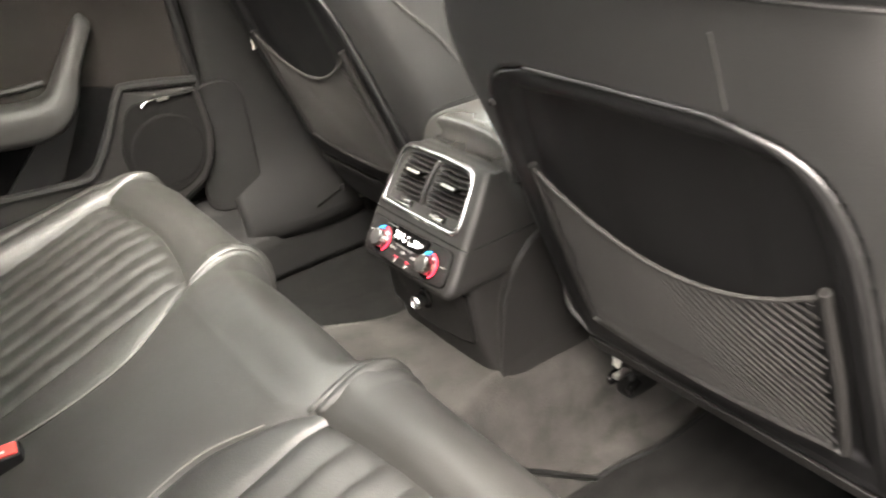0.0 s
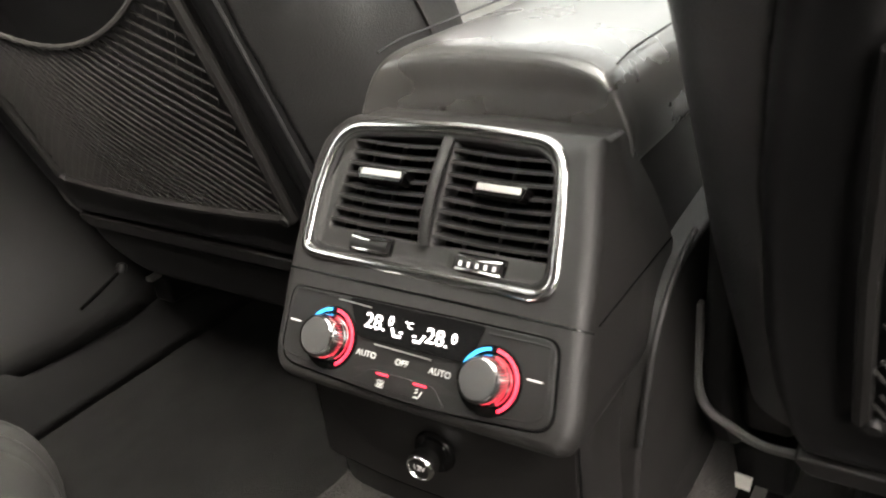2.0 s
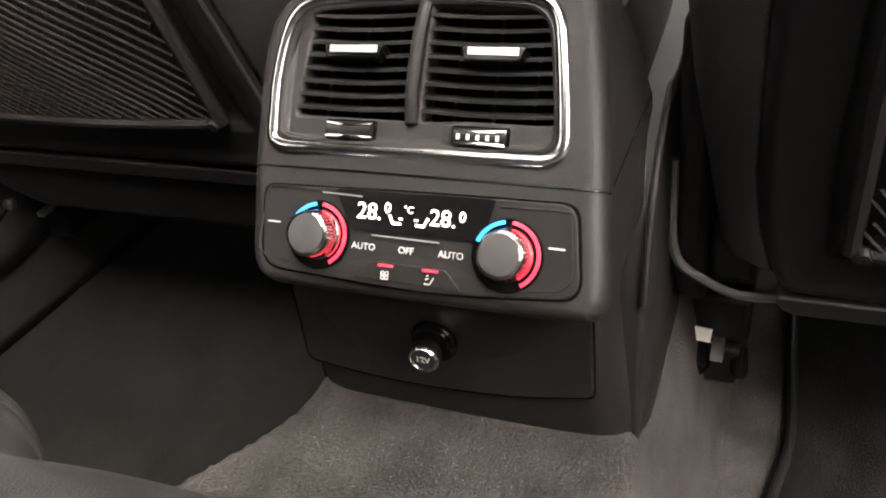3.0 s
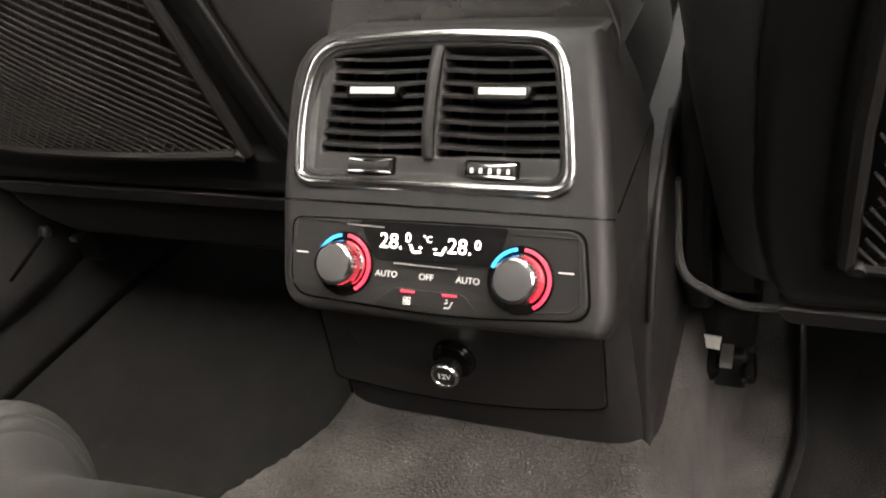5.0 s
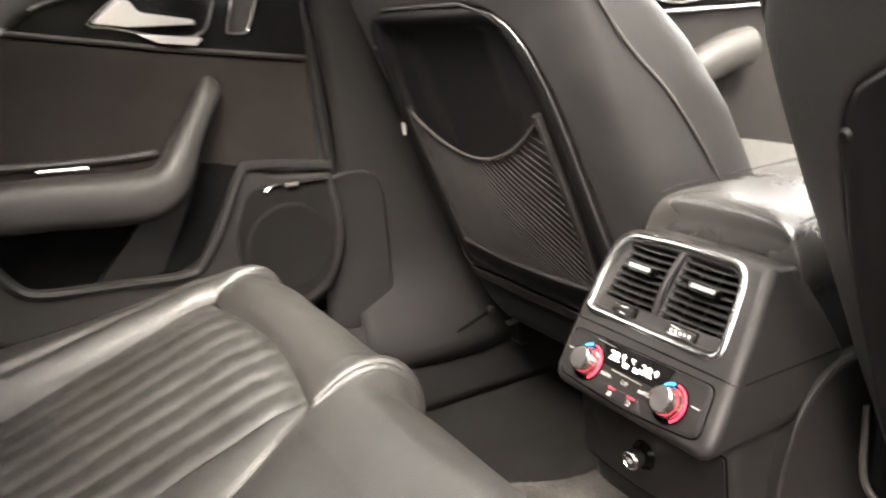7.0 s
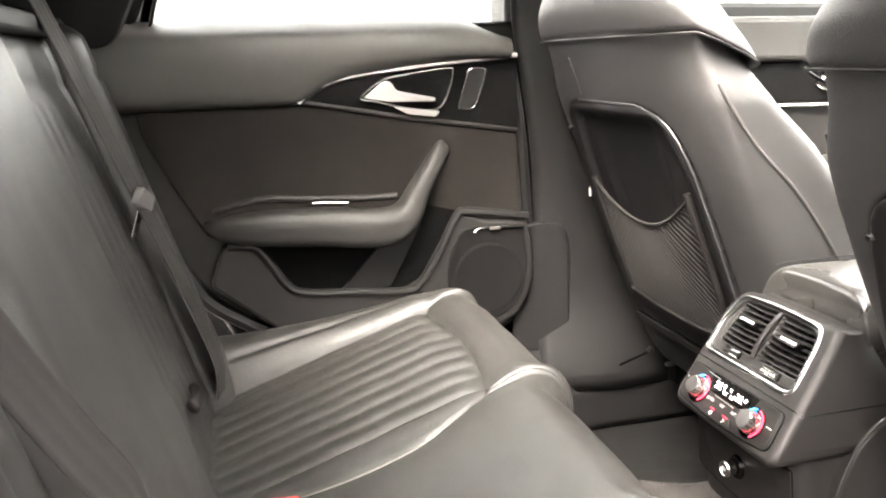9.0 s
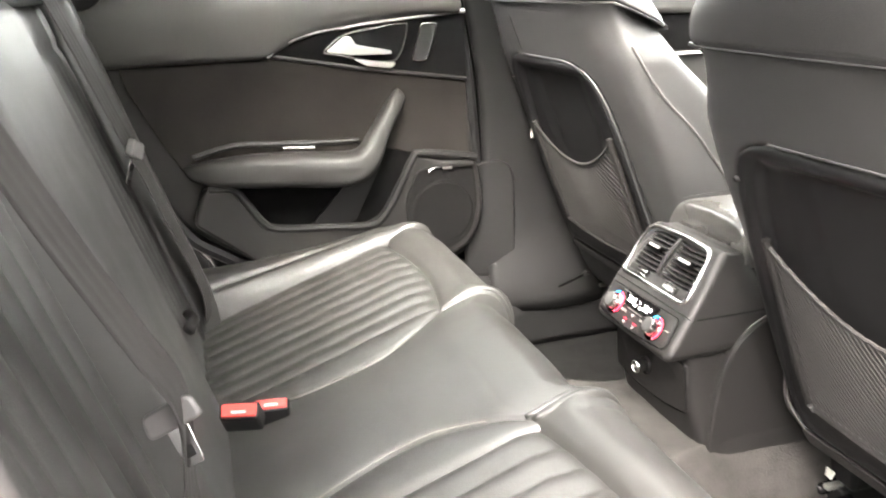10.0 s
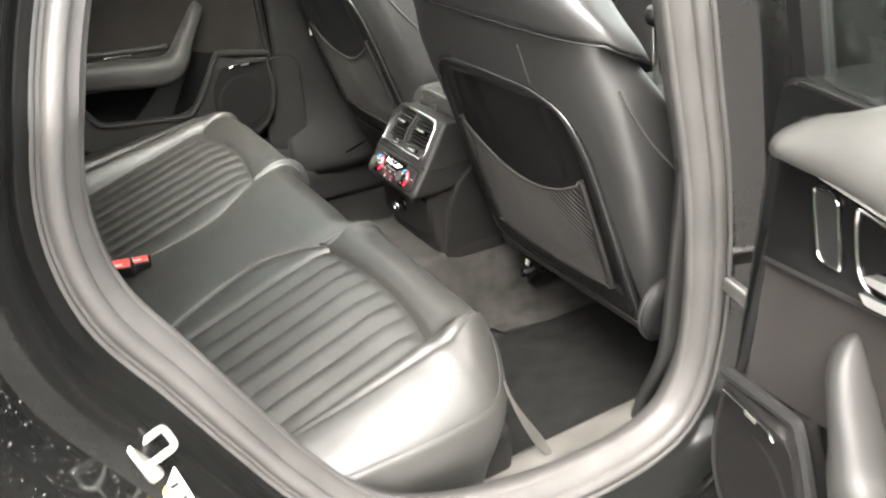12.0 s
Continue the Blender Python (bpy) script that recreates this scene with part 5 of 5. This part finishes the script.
for s, a in ((-1, -0.0058), (1, 0.0092)):
    part("seat_icon", joined(tube([face(a - s * 0.0032, -0.0392, 0.0032), face(a + s * 0.0012, -0.0394, 0.0032), face(a + s * 0.0034, -0.0352, 0.0032)], 0.0008, 5), tube([face(a - s * 0.004, -0.0368, 0.0032), face(a - s * 0.0022, -0.0366, 0.0032)], 0.0006, 5)), WHITE_GLOW, cp, "lit seat symbol")
for text, a, b in (("AUTO", -0.0229, -0.0530), ("OFF", 0.0018, -0.0529), ("AUTO", 0.0266, -0.0526)):
    lettering(text, 0.0050, FACE @ Matrix.Translation((a + 0.0035, b, 0.0024 - 0.35 * a * a)), PRINT, cp, 0.0001)
part("button_bar", slab([(-0.0185, -0.0468), (0.0196, -0.0472), (0.0196, -0.0465), (-0.0185, -0.0461)], face, 0.0022, 0.0030), STEEL, cp, "thin silver line", smooth=False)
keys = rounded([(-0.0167, -0.0602), (0.0247, -0.0604), (0.034, -0.0700), (-0.029, -0.0690)], 0.0025)
part("lower_buttons", slab(keys, face, 0.0018, 0.0030), PANEL, cp, "pair of rocker buttons", bevel=0.0006)
for s, a in ((-1, -0.0084), (1, 0.0168)):
    part("button_light", slab([(a - 0.0042, -0.0622), (a + 0.0042, -0.0622), (a + 0.0042, -0.0610), (a - 0.0042, -0.0610)], face, 0.003, 0.0035), RED_GLOW, cp, "red button light", smooth=False)
    if s < 0:
        marks = [tube([face(a + 0.0016 * math.cos(an) + 0.0010 * math.cos(q), -0.0668 + 0.0016 * math.sin(an) + 0.0010 * math.sin(q), 0.0032) for q in [k * math.pi / 4 for k in range(8)]], 0.00025, 4, True) for an in (0.8, 2.37, 3.94, 5.5)]
    else:
        marks = [tube([face(a - 0.0026, -0.0685, 0.0032), face(a + 0.0004, -0.0685, 0.0032), face(a + 0.0022, -0.0648, 0.0032)], 0.0004, 4), tube([face(a - 0.0022, -0.0662, 0.0032), face(a - 0.0006, -0.0655, 0.0032)], 0.0004, 4), tube([face(a - 0.0018, -0.0644, 0.0032), face(a - 0.0008, -0.0640, 0.0032)], 0.0004, 4)]
    part("button_symbol", joined(*marks), PRINT, cp, smooth=False)
for s, b in ((-1, -0.0452), (1, -0.0440)):
    part("edge_mark", slab([(s * 0.0802 - 0.004, b), (s * 0.0802 + 0.004, b), (s * 0.0802 + 0.004, b + 0.0009), (s * 0.0802 - 0.004, b + 0.0009)], face, 0.0020, 0.0028), PRINT, cp, smooth=False)
    base = face(0.0558 if s > 0 else -0.0508, -0.0495, 0.002)
    across, up = FU, FV
    knob = part("temperature_knob", lathe([(0.0106, 0.0148), (0.0117, 0.0142), (0.0122, 0.0128), (0.0124, 0.005), (0.0132, 0.0035), (0.0142, 0.002), (0.0146, 0.0)], FN, base, 48), CHROME, console, "silver temperature knob with a ribbed collar")
    ribs = []
    for k in range(44):
        an = 2 * math.pi * k / 44
        d = across * math.cos(an) + up * math.sin(an)
        ribs.append(tube([base + d * 0.0124 + FN * 0.0048, base + d * 0.0123 + FN * 0.0125], 0.0004, 4))
    part("knob_ribs", joined(*ribs), CHROME, knob, smooth=False)
    part("knob_cap", lathe([(0.0, 0.0152), (0.0085, 0.0151), (0.0102, 0.0148), (0.0108, 0.0138)], FN, base, 48), CAP, knob, "satin grey knob cap")
    part("knob_recess", lathe([(0.0, 0.0010), (0.0182, 0.0010), (0.0188, 0.0)], FN, base, 48), DEEP_BLACK, knob, "dark knob recess")

    def arc(a0, a1, mat, nm, lab):
        pts = [base + FN * 0.0018 + (FU * math.cos(t) + FV * math.sin(t)) * 0.0166 for t in [lerp(radians(a0), radians(a1), i / 20) for i in range(21)]]
        part(nm, tube(pts, 0.0011, 6, False, 0.5, FN), mat, knob, lab)
    arc(84, -58, RED_GLOW, "warm_arc", "glowing red arc")
    arc(98, 160, BLUE_GLOW, "cool_arc", "glowing blue arc")

# lower panel with power socket
low_out = rounded([(-0.106, 0.2265), (-0.05, 0.2215), (0.0, 0.2225), (0.05, 0.2275), (0.0935, 0.2375), (0.0955, 0.315), (-0.095, 0.315)], [0.006, 0.02, 0.02, 0.02, 0.005, 0.004, 0.004])
lowp = lambda a, b, h: Vector((line([(0.15, 0.026), (0.19, 0.022), (0.24, 0.010), (0.285, 0.002), (0.33, 0.002)], b) - h - 0.006 + 0.3 * a * a, -a, b))
part("lower_joint", tube([lowp(a, b, 0.0) for a, b in low_out], 0.0007, 5, True), DEEP_BLACK, console, "dark joint of the lower panel")
part("lower_panel", slab([(a * 0.985, 0.268 + (b - 0.268) * 0.96) for a, b in low_out], lowp, -0.006, 0.0014), PLASTIC, console, "plain lower panel", bevel=0.0006)
sock_at = lowp(-0.002, 0.272, 0.001)
SN = Vector((-1, 0, 0.02)).normalized()
socket = part("power_socket", lathe([(0.0, 0.002), (0.0115, 0.002), (0.0135, 0.003), (0.0145, 0.002), (0.015, 0.0)], SN, sock_at, 36), GLOSS, console, "round black power socket")
part("socket_plug", lathe([(0.0, 0.018), (0.0068, 0.018), (0.0074, 0.0192), (0.0084, 0.0192), (0.0095, 0.018), (0.0099, 0.016), (0.0098, 0.012), (0.0092, 0.009), (0.0092, 0.0)], SN, sock_at, 36), CHROME, socket, "chrome socket plug")
part("plug_face", lathe([(0.0, 0.0184), (0.0067, 0.0184), (0.0068, 0.018)], SN, sock_at, 30), PLASTIC_DARK, socket)
SY = Vector((0, 0, 1)) - SN * SN.z
SY.normalize()
SM = Matrix.Translation(sock_at + SN * 0.0185) @ Matrix((FU, SY, SN)).transposed().to_4x4()
lettering("12V", 0.0058, SM, PRINT, socket, 0.0001)

# armrest over the console
arm = thing("armrest_cushion", "black leather armrest on the centre console", "armrest")


ARM = [(0.0835, 0.462, 0.092), (0.084, 0.478, 0.094), (0.086, 0.490, 0.094), (0.0905, 0.4965, 0.0935), (0.098, 0.4995, 0.093), (0.115, 0.5005, 0.093), (0.16, 0.5, 0.093), (0.22, 0.499, 0.093), (0.29, 0.4985, 0.093), (0.35, 0.497, 0.092), (0.37, 0.488, 0.09), (0.378, 0.47, 0.086)]


def cushion_ring(x, top, w, k):
    an = 2 * math.pi * k / 64
    c, s = math.cos(an), math.sin(an)
    c, s = math.copysign(abs(c) ** 0.3, c), math.copysign(abs(s) ** 0.3, s)
    slope = 0.016 * smooth(0.455, 0.5, top) * max(0, s)
    return (x + 0.004 * (1 - c * c), (w - slope) * c, (top + 0.43) / 2 + (top - 0.43) / 2 * s + 0.004 * max(0, s) * (1 - c * c))


rows = [cushion_ring(*p, k) for p in [(q.x, q.y, q.z) for q in catmull(ARM, 4)] for k in range(64)]
count = len(rows) // 64
rings = [(i * 64 + k, i * 64 + (k + 1) % 64, (i + 1) * 64 + (k + 1) % 64, (i + 1) * 64 + k) for i in range(count - 1) for k in range(64)]
part("cushion", (rows, rings + [tuple(range(64)), tuple(reversed(range((count - 1) * 64, count * 64)))]), POLISHED_LEATHER, arm, "padded leather cushion", sharp=60)
for s in (-1, 1):
    part("cushion_seam", tube([(x, s * 0.0815, 0.4965 + 0.003 * smooth(0.09, 0.12, x)) for x in [lerp(0.094, 0.35, i / 20) for i in range(21)]], 0.0009, 5), PLASTIC_DARK, arm, "stitched edge seam")
part("hinge_block", box((0.28, 0.16, 0.08), (0.24, 0, 0.41)), PLASTIC_DARK, arm, bevel=0.01)

# ---- front cabin ----
dash = thing("dashboard", "dark dashboard with silver trim lines", "dashboard")
part("top", grid(lambda u, v: (1.15 + 0.35 * v, lerp(-0.7, 0.7, u), 0.68 + 0.05 * math.sin(math.pi * min(1, v * 1.3)) - 0.08 * (1 - v) ** 3), 30, 12), PLASTIC_DARK, dash, thick=0.03)
part("lower", box((0.25, 1.38, 0.4), (1.3, 0, 0.45)), PLASTIC_DARK, dash, bevel=0.03)
for z in (0.60, 0.655):
    part("trim_line", tube([(1.165, -0.66, z), (1.16, 0, z + 0.01), (1.165, 0.66, z)], 0.006, 8), CHROME, dash)
for y in (-0.735, 0.735):
    part("kick_panel", box((0.4, 0.06, 1.0), (1.38, y, 0.33)), PLASTIC_DARK, dash, bevel=0.01)
selector = thing("gear_selector", "chrome and black gear selector", "gear lever")
part("stem", tube([(0.72, 0, 0.39), (0.70, 0, 0.55)], 0.012, 12), CHROME, selector)
part("knob", lathe([(0.0, 0.05), (0.02, 0.045), (0.028, 0.03), (0.024, 0.01), (0.013, 0)], (-0.2, 0, 1), (0.70, 0, 0.545), 24), PLASTIC_DARK, selector)
part("base_plate", box((0.24, 0.2, 0.24), (0.72, 0, 0.28)), PLASTIC_DARK, selector, bevel=0.02)
for s in (-1, 1):
    fd = thing("front_door", "closed front door with dark panel and chrome handle", "car door", "front doors")
    put = lambda a, b, h: (a, s * (0.72 - h), b)
    part("panel", slab(rounded([(0.14, 0.15), (1.2, 0.15), (1.25, 0.8), (0.12, 0.82)], 0.03), put, -0.02, 0.01), PLASTIC, fd, bevel=0.01)
    part("top_pad", slab(rounded([(0.13, 0.745), (1.24, 0.72), (1.25, 0.815), (0.12, 0.83)], 0.02), put, 0.005, 0.04), LEATHER, fd, bevel=0.015)
    part("gloss_trim", slab(rounded([(0.3, 0.66), (1.1, 0.64), (1.15, 0.73), (0.3, 0.735)], 0.01), put, 0.01, 0.016), GLOSS, fd, bevel=0.002)
    part("chrome_strip", tube([put(0.15, 0.655, 0.018), put(0.6, 0.645, 0.02), put(1.15, 0.635, 0.018)], 0.005, 8), CHROME, fd)
    part("door_handle", tube(catmull([put(0.62, 0.69, 0.02), put(0.70, 0.72, 0.03), put(0.80, 0.715, 0.03), put(0.82, 0.68, 0.02), put(0.72, 0.665, 0.02)], 5, True), 0.008, 8, True), CHROME, fd, "chrome inner handle")
    part("armrest", grid(lambda u, v: put(lerp(0.2, 0.9, v), 0.5 + 0.04 * math.sin(2 * math.pi * u) + 0.06 * smooth(0.6, 1, v), 0.035 + 0.035 * math.cos(2 * math.pi * u)), 20, 20, True), LEATHER, fd, sharp=0)
    part("outer_skin", slab(rounded([(0.2, -0.05), (1.3, -0.05), (1.35, 0.8), (0.2, 0.83)], 0.02), put, -0.19, -0.17), PAINT, fd, bevel=0.01)
    fp = [(0.15, 0.84), (1.2, 0.82), (0.7, 1.1), (0.2, 1.13)]
    fo = lambda a, b, h: (a, s * (0.78 - inward(b) - h), b)
    part("window_frame", tube([fo(a, b, 0.02) for a, b in rounded(fp, 0.05)], 0.022, 8, True), PLASTIC_DARK, fd, "black window frame")
    fpane = part("window_pane", slab(rounded(fp, 0.05), fo, 0.02, 0.024), GLASS, fd, "clear side glass", smooth=False)
    fpane.visible_shadow = False


# ---- footwells ----
def mat_sheet(side):
    y0, y1 = 0.215, (0.596 if side < 0 else 0.662)
    out = rounded([(-0.17, y0 - 0.02), (0.15, y0 - 0.012), (0.22, y0 + 0.004), (0.62, y0 - 0.005), (0.62, y1), (-0.17, y1)], 0.05, 6)
    lift = lambda x, y, h: (x, side * y, floor_height(x, y) + h)

    def sheet(u, v):
        x = lerp(-0.17, 0.62, u)
        a = line([(-0.17, y0 - 0.02), (0.15, y0 - 0.012), (0.22, y0 + 0.004), (0.62, y0 - 0.005)], x)
        return lift(x, lerp(a, y1, v), 0.007 + 0.0015 * noise.noise((x * 20, v * 9, 5)))
    m = thing("floor_mat", "black carpet floor mat with bound edge", "floor mat", "rear floor mats")
    part("carpet_sheet", grid(sheet, 120, 90) if side > 0 else flip(grid(sheet, 120, 90)), MAT, m, thick=0.006)
    part("binding", tube([lift(a, b, 0.007) for a, b in out], 0.0045, 8, True), PLASTIC_DARK, m, "black stitched binding")
    return m


mat_sheet(-1)
mat_sheet(1)
